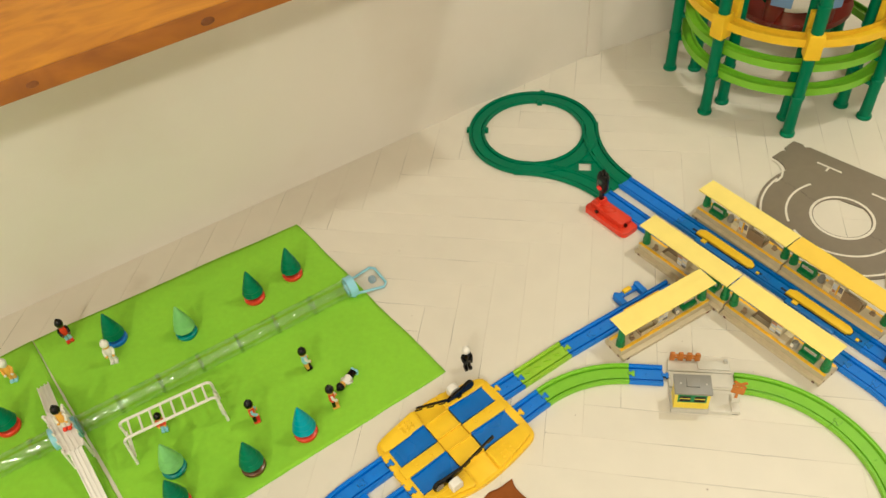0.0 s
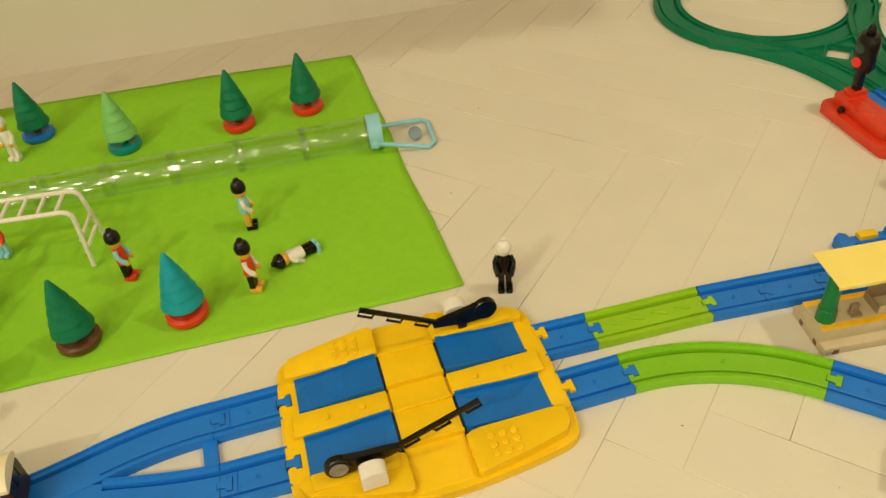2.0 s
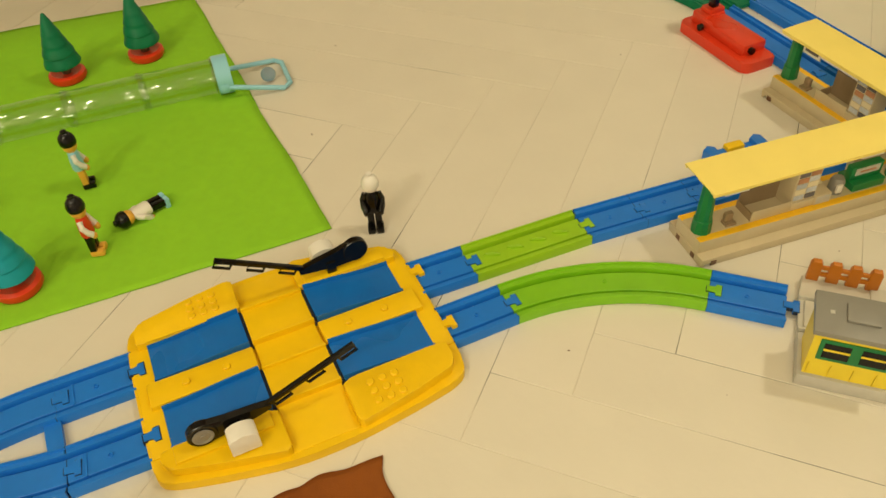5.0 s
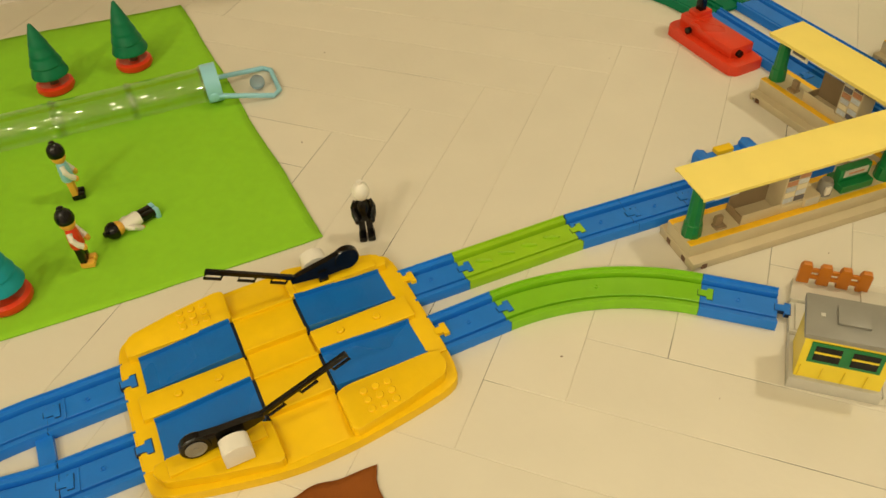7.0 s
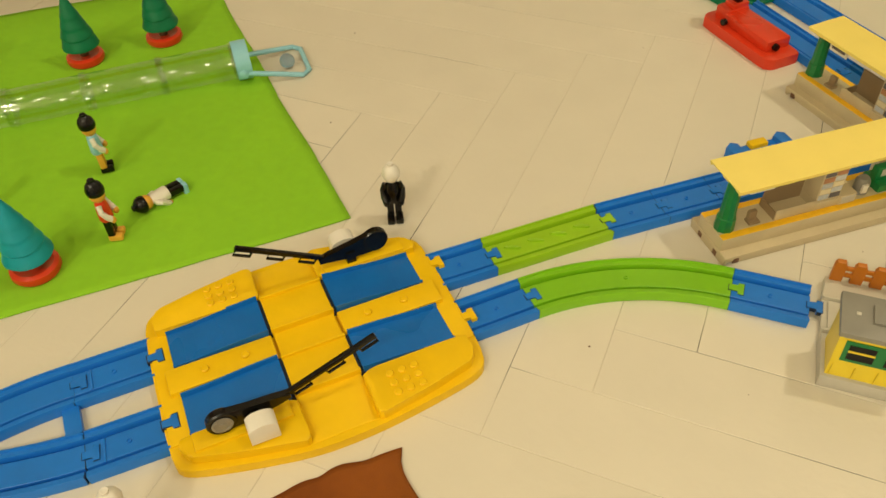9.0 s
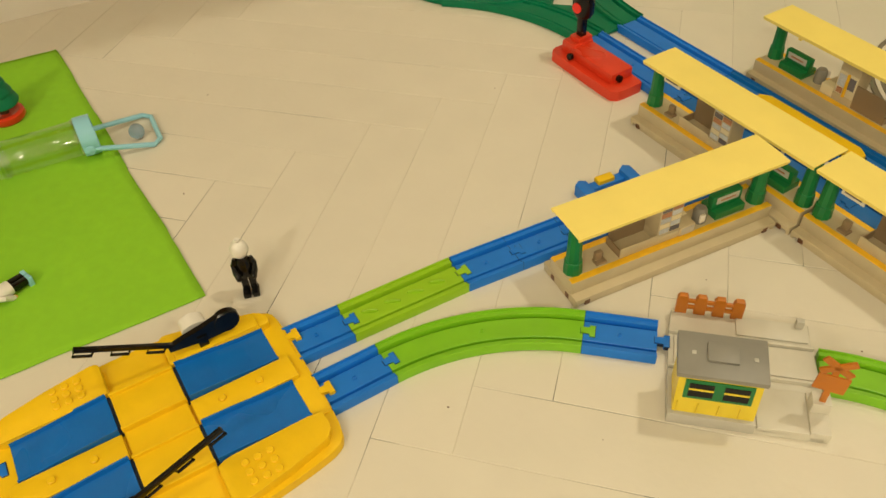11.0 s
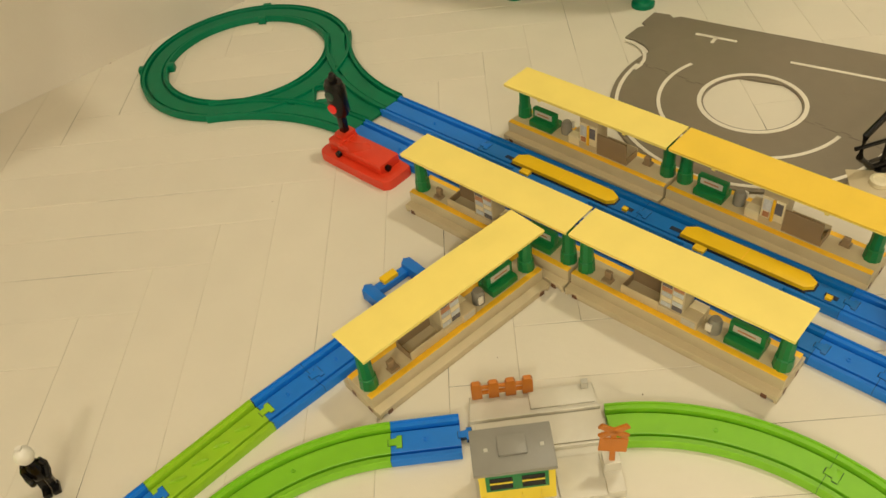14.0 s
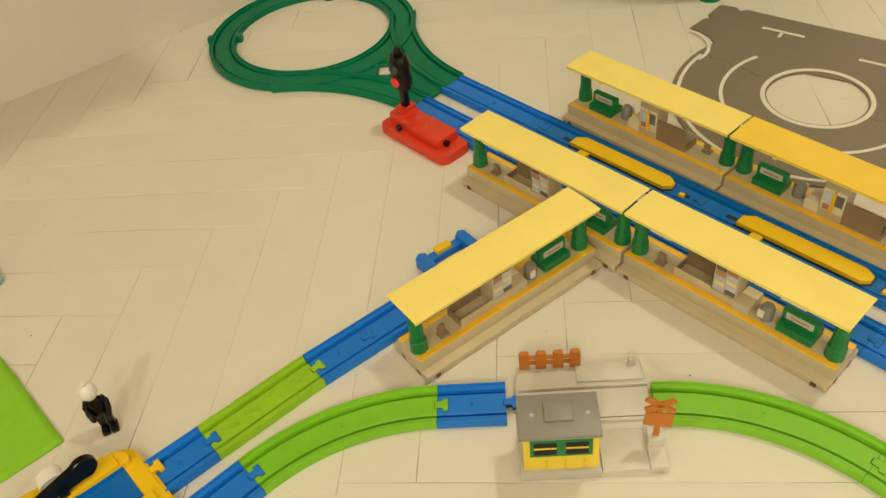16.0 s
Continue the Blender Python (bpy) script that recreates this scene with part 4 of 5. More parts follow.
# ---- booth at the lime curve ----
def booth():
    ob = thing("crossing_keeper_booth", "yellow crossing booth with grey roof on a pale grey plate", "toy booth", pose(0.412, 0.8855, 0, 0, 0, -5.5))
    pl = prism(bmesh.new(), [(0, 0), (0.108, 0.0), (0.112, 0.004), (0.112, 0.036), (0.108, 0.085), (0.108, 0.106), (0.002, 0.106), (0.0, 0.08)], 0.0, 0.006, 0.001)
    part("base_plate", pl, OFF_WHITE, ob)
    part("booth_plinth", box(bmesh.new(), -0.001, 0.061, -0.001, 0.040, 0.0, 0.0115, 0.001), PALE_GREY, ob)
    part("road_deck", prism(bmesh.new(), [(0.062, 0.0), (0.098, 0.0), (0.098, 0.036), (0.062, 0.036)], 0.004, 0.0085, 0.0006), OFF_WHITE, ob)
    part("road_deck", box(bmesh.new(), 0.004, 0.108, 0.0485, 0.0765, 0.004, 0.0088, 0.0006), OFF_WHITE, ob)
    part("road_deck", box(bmesh.new(), 0.052, 0.106, 0.0855, 0.1045, 0.004, 0.0078, 0.0006), OFF_WHITE, ob)
    for y in (0.0445, 0.0785):
        part("rail_edge", box(bmesh.new(), 0.0, 0.109, y, y + 0.0025, 0.004, 0.0100, 0.0006), OFF_WHITE, ob)
    part("side_kerb", box(bmesh.new(), 0.098, 0.112, 0.0, 0.036, 0.0, 0.0105, 0.001), OFF_WHITE, ob)
    bd = prism(bmesh.new(), [(0.002, 0.002), (0.059, 0.002), (0.059, 0.034), (0.002, 0.034)], 0.0110, 0.0545, 0.0004)
    for v in bd.verts:
        if v.co.y < 0.01 and v.co.z > 0.02:
            v.co.y += 0.0045
    part("booth_wall", bd, YELLOW_BOOTH, ob, "lemon yellow walls", smooth=False)
    T = Matrix.Translation((0.0305, 0.0006, 0.0)) @ Matrix.Rotation(radians(-5.9), 4, "X")
    win = part("window_frame", box(bmesh.new(), -0.0235, 0.0235, -0.0006, 0.002, 0.0275, 0.0460, 0.0004, m=T), PILLAR, ob, "green double window frame")
    for s in (-1, 1):
        x0 = -0.0205 if s < 0 else 0.0035
        part("pane", box(bmesh.new(), x0, x0 + 0.017, -0.0010, 0.001, 0.0302, 0.0432, m=T), GLASS_DARK, win, "dark opening", smooth=False)
        part("window_bar", box(bmesh.new(), x0, x0 + 0.017, -0.0014, 0.0, 0.0368, 0.0385, m=T), YELLOW_BOOTH, win, smooth=False)
    for i in range(4):
        part("wall_groove", box(bmesh.new(), 0.004 + 0.0145 * i, 0.0045 + 0.0145 * i, 0.0010, 0.0024, 0.012, 0.0235), YELLOW_BOOTH, ob, smooth=False)
    rf = bmesh.new()
    box(rf, -0.0010, 0.0600, -0.0005, 0.0365, 0.0, 0.0050, 0.0010)
    part("roof", rf, GREY, ob, "flat grey roof", m=Matrix.Translation((0, 0, 0.0540)) @ Matrix.Rotation(radians(4), 4, "X"))
    hatch = box(bmesh.new(), 0.019, 0.040, 0.012, 0.028, 0.0050, 0.0072, 0.0006)
    part("roof_hatch", hatch, GREY, ob, m=Matrix.Translation((0, 0, 0.0540)) @ Matrix.Rotation(radians(4), 4, "X"))
    for x in (0.0085, 0.0500):
        part("roof_mark", box(bmesh.new(), x, x + 0.003, 0.017, 0.020, 0.0048, 0.0056, 0.0003), PALE_GREY, ob, m=Matrix.Translation((0, 0, 0.0540)) @ Matrix.Rotation(radians(4), 4, "X"))
    # little fence
    for i in range(4):
        pk = prism(bmesh.new(), [(-0.0045, 0), (0.0045, 0), (0.0045, 0.017), (0.003, 0.020), (-0.003, 0.020), (-0.0045, 0.017)], -0.0022, 0.0022, 0.0006)
        part("fence_picket", pk, ORANGE, ob, "burnt orange picket", m=pose(0.009 + 0.0145 * i, 0.1045, 0.006, 90))
    for z in (0.011, 0.018):
        part("fence_bar", box(bmesh.new(), 0.006, 0.056, 0.1030, 0.1055, z, z + 0.0035, 0.0006), ORANGE, ob)
    part("bollard", box(bmesh.new(), 0.097, 0.103, 0.099, 0.104, 0.006, 0.0155, 0.0008), PALE_GREY, ob)
    # crossing sign
    part("sign_socket", box(bmesh.new(), 0.0985, 0.1115, 0.018, 0.030, 0.009, 0.021, 0.001), OFF_WHITE, ob)
    S = Matrix.Translation((0.105, 0.022, 0.0)) @ Matrix.Rotation(radians(-8), 4, "Z")
    sg = part("sign_post", box(bmesh.new(), -0.0022, 0.0022, -0.0015, 0.0015, 0.019, 0.062, 0.0006, m=S), ORANGE, ob, "burnt orange sign post")
    for a in (34, -34):
        part("sign_cross", box(bmesh.new(), -0.0125, 0.0125, -0.0026, -0.0004, -0.0028, 0.0028, 0.0008, m=S @ Matrix.Translation((0, 0, 0.061)) @ Matrix.Rotation(radians(a), 4, "Y")), ORANGE, sg)
    part("sign_board", prism(bmesh.new(), [(-0.011, 0.036), (0.010, 0.034), (0.011, 0.051), (-0.010, 0.052)], 0.0008, 0.0022, m=S @ Matrix.Rotation(radians(90), 4, "X")), ORANGE, sg, smooth=False)


YELLOW_BOOTH = material("lemon_plastic", (0.80, 0.62, 0.03, 1), 0.4, 0.06)
booth()


# ---- road mat ----
def road_mat():
    ob = thing("road_mat", "grey plastic toy road plate with white lines and round hole", "road plate", pose(0.834, 1.326, 0, 0, 0, -42.6))

    def arc(r, a0, a1, n):
        return [(r * math.cos(radians(a0 + (a1 - a0) * i / n)), r * math.sin(radians(a0 + (a1 - a0) * i / n))) for i in range(n + 1)]
    # ring with a hole, then the straight road on the far side
    bm = bmesh.new()
    n = 64
    outer, inner = [], []
    for i in range(n):
        a = 2 * math.pi * i / n
        outer.append((0.166 * math.cos(a), min(0.163, 0.166 * math.sin(a))))
        inner.append((0.056 * math.cos(a), 0.056 * math.sin(a)))
    lv = [[bm.verts.new((x, y, z)) for x, y in c] for c in (outer, inner) for z in (0.0, 0.003)]
    for i in range(n):
        j = (i + 1) % n
        bm.faces.new((lv[1][i], lv[1][j], lv[3][j], lv[3][i]))
        bm.faces.new((lv[0][i], lv[0][j], lv[1][j], lv[1][i]))
        bm.faces.new((lv[3][i], lv[3][j], lv[2][j], lv[2][i]))
        bm.faces.new((lv[2][i], lv[2][j], lv[0][j], lv[0][i]))
    part("round_plate", bm, MAT_GREY, ob, smooth=False)
    road = [(-0.080, 0.1635), (-0.150, 0.165), (-0.158, 0.158), (-0.166, 0.165), (-0.188, 0.163), (-0.192, 0.130), (-0.184, 0.124), (-0.192, 0.117), (-0.198, 0.086)] + \
           [(-0.198 + 0.055 * math.sin(radians(a)), 0.031 + 0.055 * math.cos(radians(a))) for a in (15, 35, 55, 75, 90)] + [(-0.100, 0.040), (0.100, 0.060), (0.34, 0.075), (0.34, 0.1635)]
    part("road_plate", prism(bmesh.new(), road[::-1], 0.0, 0.0026), MAT_GREY, ob, smooth=False)

    def line(pts, w=0.0022):
        path = []
        for i, (x, y) in enumerate(pts):
            a, b = pts[max(0, i - 1)], pts[min(len(pts) - 1, i + 1)]
            path.append((x, y, math.atan2(b[1] - a[1], b[0] - a[0])))
        part("road_line", sweep(bmesh.new(), path, [(w, 0.0022), (w, 0.0036), (-w, 0.0036), (-w, 0.0022)]), ROAD_LINE, ob, "white painted line", smooth=False)
    line(arc(0.0605, 0, 360, 64), 0.0026)
    line(arc(0.108, 150, 225, 24))
    line(arc(0.108, 238, 345, 28))
    line(arc(0.158, 170, 350, 56))
    line([(-0.198 + 0.047 * math.sin(radians(a)), 0.031 + 0.047 * math.cos(radians(a))) for a in (5, 20, 35, 50, 65, 80, 95, 110)])
    line([(0.015, 0.103), (0.30, 0.106)])
    line([(-0.115, 0.127), (-0.060, 0.127)])
    line([(-0.088, 0.127), (-0.088, 0.112)])
    for a in (168, -12):
        # interlocking joint: a stepped line with three keyed bumps
        steps = [(0.064, 0.0)]
        for k in range(3):
            u = 0.076 + 0.030 * k
            steps += [(u, 0.0), (u - 0.001, 0.0040), (u + 0.011, 0.0040), (u + 0.010, 0.0)]
        steps.append((0.165, 0.0))
        seam = bmesh.new()
        tube_along(seam, [Matrix.Rotation(radians(a), 4, "Z") @ Vector((u, v, 0.0028)) for u, v in steps], 0.00045, 6)
        part("plate_seam", seam, MAT_SEAM, ob, "thin keyed joint between plates", smooth=False)


road_mat()

# black toy wheel and round disc by the mat
wh = thing("octagon_frame_toy", "black octagonal toy frame with spokes beside the road plate", "toy frame", pose(0.905, 1.176, 0, 0, 0, 10))
oc = [(0.036 * math.cos(radians(22.5 + 45 * i)), 0.0, 0.036 + 0.036 * math.sin(radians(22.5 + 45 * i))) for i in range(8)]
part("rim", tube_along(bmesh.new(), [(a, 0.0, c + 0.004) for a, b, c in oc], 0.0036, 8, closed=True), BLACK, wh)
part("spoke", tube_along(bmesh.new(), [(-0.042, 0, 0.040), (0.042, 0, 0.036)], 0.0024, 8), BLACK, wh)
part("spoke", tube_along(bmesh.new(), [(0, 0, 0.004), (0, 0, 0.074)], 0.0024, 8), BLACK, wh)
part("stand", box(bmesh.new(), -0.012, 0.012, -0.012, 0.012, 0.0, 0.005, 0.001), BLACK, wh)
dk = thing("round_toy_disc", "small cream toy plate with a round knob", "toy part", pose(0.889, 1.150, 0, 0, 0, -20))
part("plate", box(bmesh.new(), -0.03, 0.03, -0.022, 0.022, 0, 0.004, 0.001), BEIGE, dk)
part("knob", lathe(bmesh.new(), [(0, 0.004), (0.011, 0.004), (0.011, 0.009), (0.008, 0.010), (0.007, 0.008), (0, 0.008)], 20, close=False), CREAM, dk)


# ---- felt sheets ----
def felt(name, corners, mat, label, seed, z=0.0, amp=0.0022):
    """A thin cloth on a warped grid between four corners, with a wavy edge and slight lifts."""
    bm = bmesh.new()
    n = 60
    c = [Vector(q) for q in corners]
    grid = []
    for i in range(n + 1):
        row = []
        for j in range(n + 1):
            u, v = i / n, j / n
            p = (1 - u) * (1 - v) * c[0] + u * (1 - v) * c[1] + u * v * c[2] + (1 - u) * v * c[3]
            w = noise.noise(Vector((p.x * 9, p.y * 9, seed)))
            w2 = noise.noise(Vector((p.x * 9, p.y * 9, seed + 7)))
            edge = min(u, v, 1 - u, 1 - v)
            k = max(0, 1 - edge * 9)
            lift = k * 0.0009 * max(0.0, w2 + 0.1)
            f = Vector((noise.noise(Vector((p.x * 45, p.y * 45, seed + 3))), noise.noise(Vector((p.x * 45, p.y * 45, seed + 11))))) * amp * 0.35
            row.append(bm.verts.new((p.x + (amp * w + f.x) * k, p.y + (amp * w2 + f.y) * k, z + 0.0010 + lift)))
        grid.append(row)
    for i in range(n):
        for j in range(n):
            bm.faces.new((grid[i][j], grid[i + 1][j], grid[i + 1][j + 1], grid[i][j + 1]))
    bmesh.ops.recalc_face_normals(bm, faces=bm.faces)
    ob = single(name, bm, mat, label, "felt sheet")
    so = ob.modifiers.new("thickness", "SOLIDIFY")
    so.thickness, so.offset = 0.0009, 0
    return ob


felt("green_felt_sheet", [(0.029, 0.981), (-0.302, 1.377), (-0.785, 1.084), (-0.424, 0.655)], FELT, "bright green felt sheet spread on the floor", 1.3)
felt("green_felt_sheet", [(-0.430, 0.651), (-0.7865, 1.083), (-1.36, 0.66), (-0.95, 0.30)], FELT, "bright green felt sheet beside the first one", 4.1)
felt("brown_felt_sheet", [(0.132, 0.766), (0.005, 0.664), (0.22, 0.40), (0.36, 0.51)], FELT_BROWN, "rust brown felt sheet on the floor", 8.8, amp=0.017)


# ---- trees ----
def toy_tree(x, y, crown, ring, label, turn=0, h=0.082, group="toy trees"):
    ob = thing("toy_tree", label, "toy tree", pose(x, y, 0.002, 0, 0, turn), group)
    part("ring_base", lathe(bmesh.new(), [(0.0, 0.0), (0.0192, 0.0), (0.0210, 0.003), (0.0204, 0.0078), (0.0168, 0.0096), (0.0115, 0.0078), (0.0, 0.0072)], 28), ring, ob)
    part("trunk", lathe(bmesh.new(), [(0.0, 0.005), (0.0052, 0.005), (0.0046, 0.022), (0, 0.022)], 12), BROWN if ring is not TEAL else ring, ob)
    # a soft cone with five shallow rounded tiers
    z0, rows = 0.0185, 36
    prof = [(0.0, z0 + 0.0025), (0.0120, z0 + 0.0005), (0.0170, z0 + 0.0002)]
    for j in range(rows):
        t = j / rows
        ph = (t * 5) % 1
        r = 0.0180 * (1 - t ** 1.15) ** 0.92 + 0.0020
        prof.append((r * (1 + 0.075 * (0.55 - ph) * min(1, ph * 7 + 0.15)), z0 + 0.0012 + (h - 0.004 - z0) * t))
    prof += [(0.0022, h - 0.0026), (0.0, h - 0.0008)]
    cr = lathe(bmesh.new(), prof, 28)
    for v in cr.verts:
        w = noise.noise(Vector((v.co.x * 150, v.co.y * 150, v.co.z * 90 + x * 50)))
        v.co.x *= 1 + 0.035 * w
        v.co.y *= 1 + 0.035 * w
    part("crown", cr, crown, ob)
    return ob


toy_tree(-0.612, 1.078, TREE_DARK, BLUE, "dark green toy fir on a blue ring base", 10)
toy_tree(-0.475, 1.088, TREE_PALE, TEAL, "pale green toy fir on a teal ring base", 60)
toy_tree(-0.356, 1.170, TREE_DARK, RED, "dark green toy fir on a red ring base", 120)
toy_tree(-0.288, 1.229, TREE_DARK, RED, "dark green toy fir on a red ring base", 200)
toy_tree(-0.428, 0.800, TREE_PALE, TEAL, "pale green toy fir on a teal ring base", 80)
toy_tree(-0.404, 0.737, TREE_DARK, RED, "dark green toy fir on a red ring base", 250)
toy_tree(-0.292, 0.800, TREE_DARK, BROWN, "dark green toy fir on a brown ring base", 300)
toy_tree(-0.2115, 0.862, TREE_TEAL, RED, "teal toy fir on a red ring base", 30)
toy_tree(-0.752, 0.888, TREE_DARK, RED, "dark green toy fir on a red ring base", 170)
toy_tree(-0.385, 0.590, TREE_DARK, RED, "dark green toy fir standing on the painted floor", 170)


# ---- small dolls, plain shapes in one mesh each ----
def doll(x, y, turn, top, body, arms, legs, feet, head, label, lying=False, hat=True, m=None):
    bm = bmesh.new()
    for s in (-1, 1):
        box(bm, s * 0.0033 - 0.0029, s * 0.0033 + 0.0029, -0.0029, 0.0029, 0.003, 0.020, 0.0012, mat=3)
        box(bm, s * 0.0038 - 0.0032, s * 0.0038 + 0.0032, -0.0085, 0.0034, 0.0, 0.0044, 0.0014, mat=4)
        tube_along(bm, [(s * 0.0058, 0.0, 0.0312), (s * 0.0084, -0.0008, 0.0268), (s * 0.0080, -0.0040, 0.0222), (s * 0.0066, -0.0066, 0.0198)], 0.0025, 8, 2)
        ball(bm, (s * 0.0062, -0.0072, 0.0190), 0.0027, 1.0, 5 if hat else 2, 8)
    lathe(bm, [(0, 0.0165), (0.0066, 0.0168), (0.0073, 0.0185), (0.0068, 0.025), (0.0058, 0.0308), (0.0038, 0.0334), (0, 0.0340)], 16, 1, Matrix.Diagonal((1, 0.82, 1, 1)))
    if hat:
        ball(bm, (0, 0, 0.0380), 0.0069, 1.0, 5)
        lathe(bm, [(0.0070, 0.0382), (0.0077, 0.0396), (0.0078, 0.0420), (0.0066, 0.0452), (0.0040, 0.0476), (0.0027, 0.0484), (0.0029, 0.0496), (0.0016, 0.0503), (0, 0.0504)], 16, 0, close=False)
    else:
        ball(bm, (0, 0, 0.0398), 0.0076, 0.92, 5)
        lathe(bm, [(0.0026, 0.0455), (0.0026, 0.0480), (0.0014, 0.0480), (0, 0.0470)], 10, 0, close=False)
    mm = m or (pose(x, y, 0.0085, 0, 0, turn) @ pose(0, 0, 0, 88, 0, 0) @ Matrix.Translation((0, 0, -0.025)) if lying else pose(x, y, 0.0022, 0, 0, turn))
    mm = mm @ (Matrix.Scale(1.06, 4) if lying else Matrix.Diagonal((1.02, 1.02, 1.30, 1)))
    return single("toy_doll", bm, [top, body, arms, legs, feet, head], label, "toy doll", mm, "toy dolls")


doll(0.067, 0.990, 20, WHITE, BLACK, BLACK, BLACK, BLACK, WHITE, "black toy doll with plain white head on the floor", hat=False, m=pose(0.067, 0.990, 0.0, 0, 0, 20))
doll(-0.227, 0.996, 125, BLACK, SKY, WHITE, SKIN, BLACK, SKIN, "toy doll in light blue with black cap")
doll(-0.168, 0.914, 110, BLACK, RED, WHITE, BLACK, SKIN, SKIN, "toy doll in red vest with black cap")
doll(-0.305, 0.889, 112, BLACK, RED, SKY, BLACK, RED, SKIN, "toy doll in red and blue with black cap")
doll(-0.150, 0.966, 328, BLACK, WHITE, WHITE, BLACK, SKY, SKIN, "toy doll in white lying on the green felt", lying=True)
doll(-0.708, 1.081, 40, BLACK, RED, BLACK, SKY, RED, BROWN, "toy doll in red and blue with black cap by the wall")
doll(-0.602, 1.028, 20, WHITE, WHITE, WHITE, WHITE, WHITE, SKIN, "white toy doll with white cap")
doll(-0.785, 0.993, 20, WHITE, SKIN, SKIN, SKIN, SKY, WHITE, "ochre toy doll with white cap")
doll(-0.474, 0.872, 20, BLACK, RED, RED, SKY, SKY, SKIN, "toy doll in red hanging under the white ladder bars", m=pose(-0.464, 0.876, 0.004, 0, 0, 20) @ Matrix.Diagonal((0.85, 0.85, 0.80, 1)))
doll(-0.010, 0.672, 150, WHITE, WHITE, WHITE, BLACK, BLACK, WHITE, "toy doll in white beside the brown felt", hat=False, m=pose(-0.008, 0.668, 0.0, 0, 0, 150))
doll(-0.316, 0.676, 60, BLACK, WHITE, WHITE, WHITE, SKY, SKIN, "toy doll in white on the floor under a parasol", m=pose(-0.309, 0.668, 0.0, 0, 0, 60) @ Matrix.Diagonal((1, 1, 0.72, 1)))

ps = thing("toy_parasol", "small white toy parasol on a clear post", "toy parasol", pose(-0.320, 0.682, 0))
part("foot", lathe(bmesh.new(), [(0, 0), (0.010, 0), (0.010, 0.003), (0.003, 0.005), (0, 0.005)], 20), WHITE, ps)
part("post", tube_along(bmesh.new(), [(0, 0, 0.004), (-0.018, 0.014, 0.044)], 0.0022, 10), PALE_GREY, ps)
part("shade", lathe(bmesh.new(), [(0.0, 0.0035), (0.010, 0.003), (0.0185, 0.0), (0.0195, -0.0015), (0.0180, -0.0015), (0.010, 0.0012), (0, 0.0018)], 28, m=pose(-0.019, 0.015, 0.0455, 14, -16, 0)), WHITE, ps)


rail(straight(-0.490, 0.560, 56, 0.060), SKY, "light blue toy rail piece on the floor", tab=0, studs=False)

# crumbs and dark specks on the floor
sp = bmesh.new()
rs = random.Random(11)
for k in range(24):
    x, y = rs.uniform(-0.25, 0.75), rs.uniform(0.70, 1.75)
    if k == 0:
        x, y = 0.251, 0.884
    r = rs.uniform(0.0006, 0.0014) if k else 0.0010
    lathe(sp, [(0, 0.0), (r, 0.0001), (r * 0.7, r * 0.5), (0, r * 0.6)], 7, 0, pose(x, y, 0, 0, 0, rs.uniform(0, 180)) @ Matrix.Diagonal((1, rs.uniform(0.5, 1), 1, 1)))
single("floor_crumbs", sp, BROWN, "tiny dark crumbs scattered on the painted floor", "crumbs", kind="stuff")


# ---- clear tube with light blue collars ----
TD = 33.5
TUBE = pose(-0.158, 1.178, 0.0218, 0, 0, TD + 180)


def clear_tube():
    ob = thing("clear_tube", "clear ribbed plastic tube with light blue collar and handle", "plastic tube", TUBE)
    R = Matrix.Rotation(radians(90), 4, "Y")
    for i in range(9):
        a = 0.0765 * i + 0.012
        tb = bmesh.new()
        lathe(tb, [(0.0180, a), (0.0187, a + 0.002), (0.0187, a + 0.0735), (0.0180, a + 0.0755)], 32, 0, R, close=False)
        part("tube_section", tb, BUSH, ob).visible_shadow = False
        rb = bmesh.new()
        lathe(rb, [(0.0178, a - 0.003), (0.0202, a - 0.003), (0.0202, a + 0.003), (0.0178, a + 0.003), (0.0178, a - 0.003)], 28, 0, R, close=False)
        part("tube_rib", rb, BUSH, ob).visible_shadow = False
    for a, w in ((-0.004, 0.016), (0.547, 0.046)):
        c = bmesh.new()
        lathe(c, [(0.0185, a), (0.0210, a), (0.0210, a + w), (0.0185, a + w), (0.0185, a)], 32, 0, R, close=False)
        part("collar", c, SKY, ob, "light blue collar")
    hd = []
    for x, y, q in ((0.004, 0.0185, 0), (-0.056, 0.026, 1), (-0.064, 0.018, 0), (-0.064, -0.028, 0), (-0.056, -0.036, 1), (0.004, -0.0185, 0)):
        hd.append((x, y, -0.0180 if x < -0.03 else -0.006))
    hnd = part("handle", tube_along(bmesh.new(), hd, 0.0028, 10), SKY, ob, "light blue square handle")
    for s in (1, -1):
        part("handle_boss", lathe(bmesh.new(), [(0, 0), (0.0055, 0), (0.0055, 0.004), (0.003, 0.005), (0, 0.005)], 16, 0, pose(0.006, s * 0.0175, -0.006, -90 * s, 0, 0)), SKY, hnd)
    return ob


clear_tube()
single("clear_ball", ball(bmesh.new(), (0, 0, 0.0085), 0.0085, 1, 0, 24), BALL_CLEAR, "small smoky clear ball inside the tube handle", "ball", pose(-0.122, 1.203, 0))


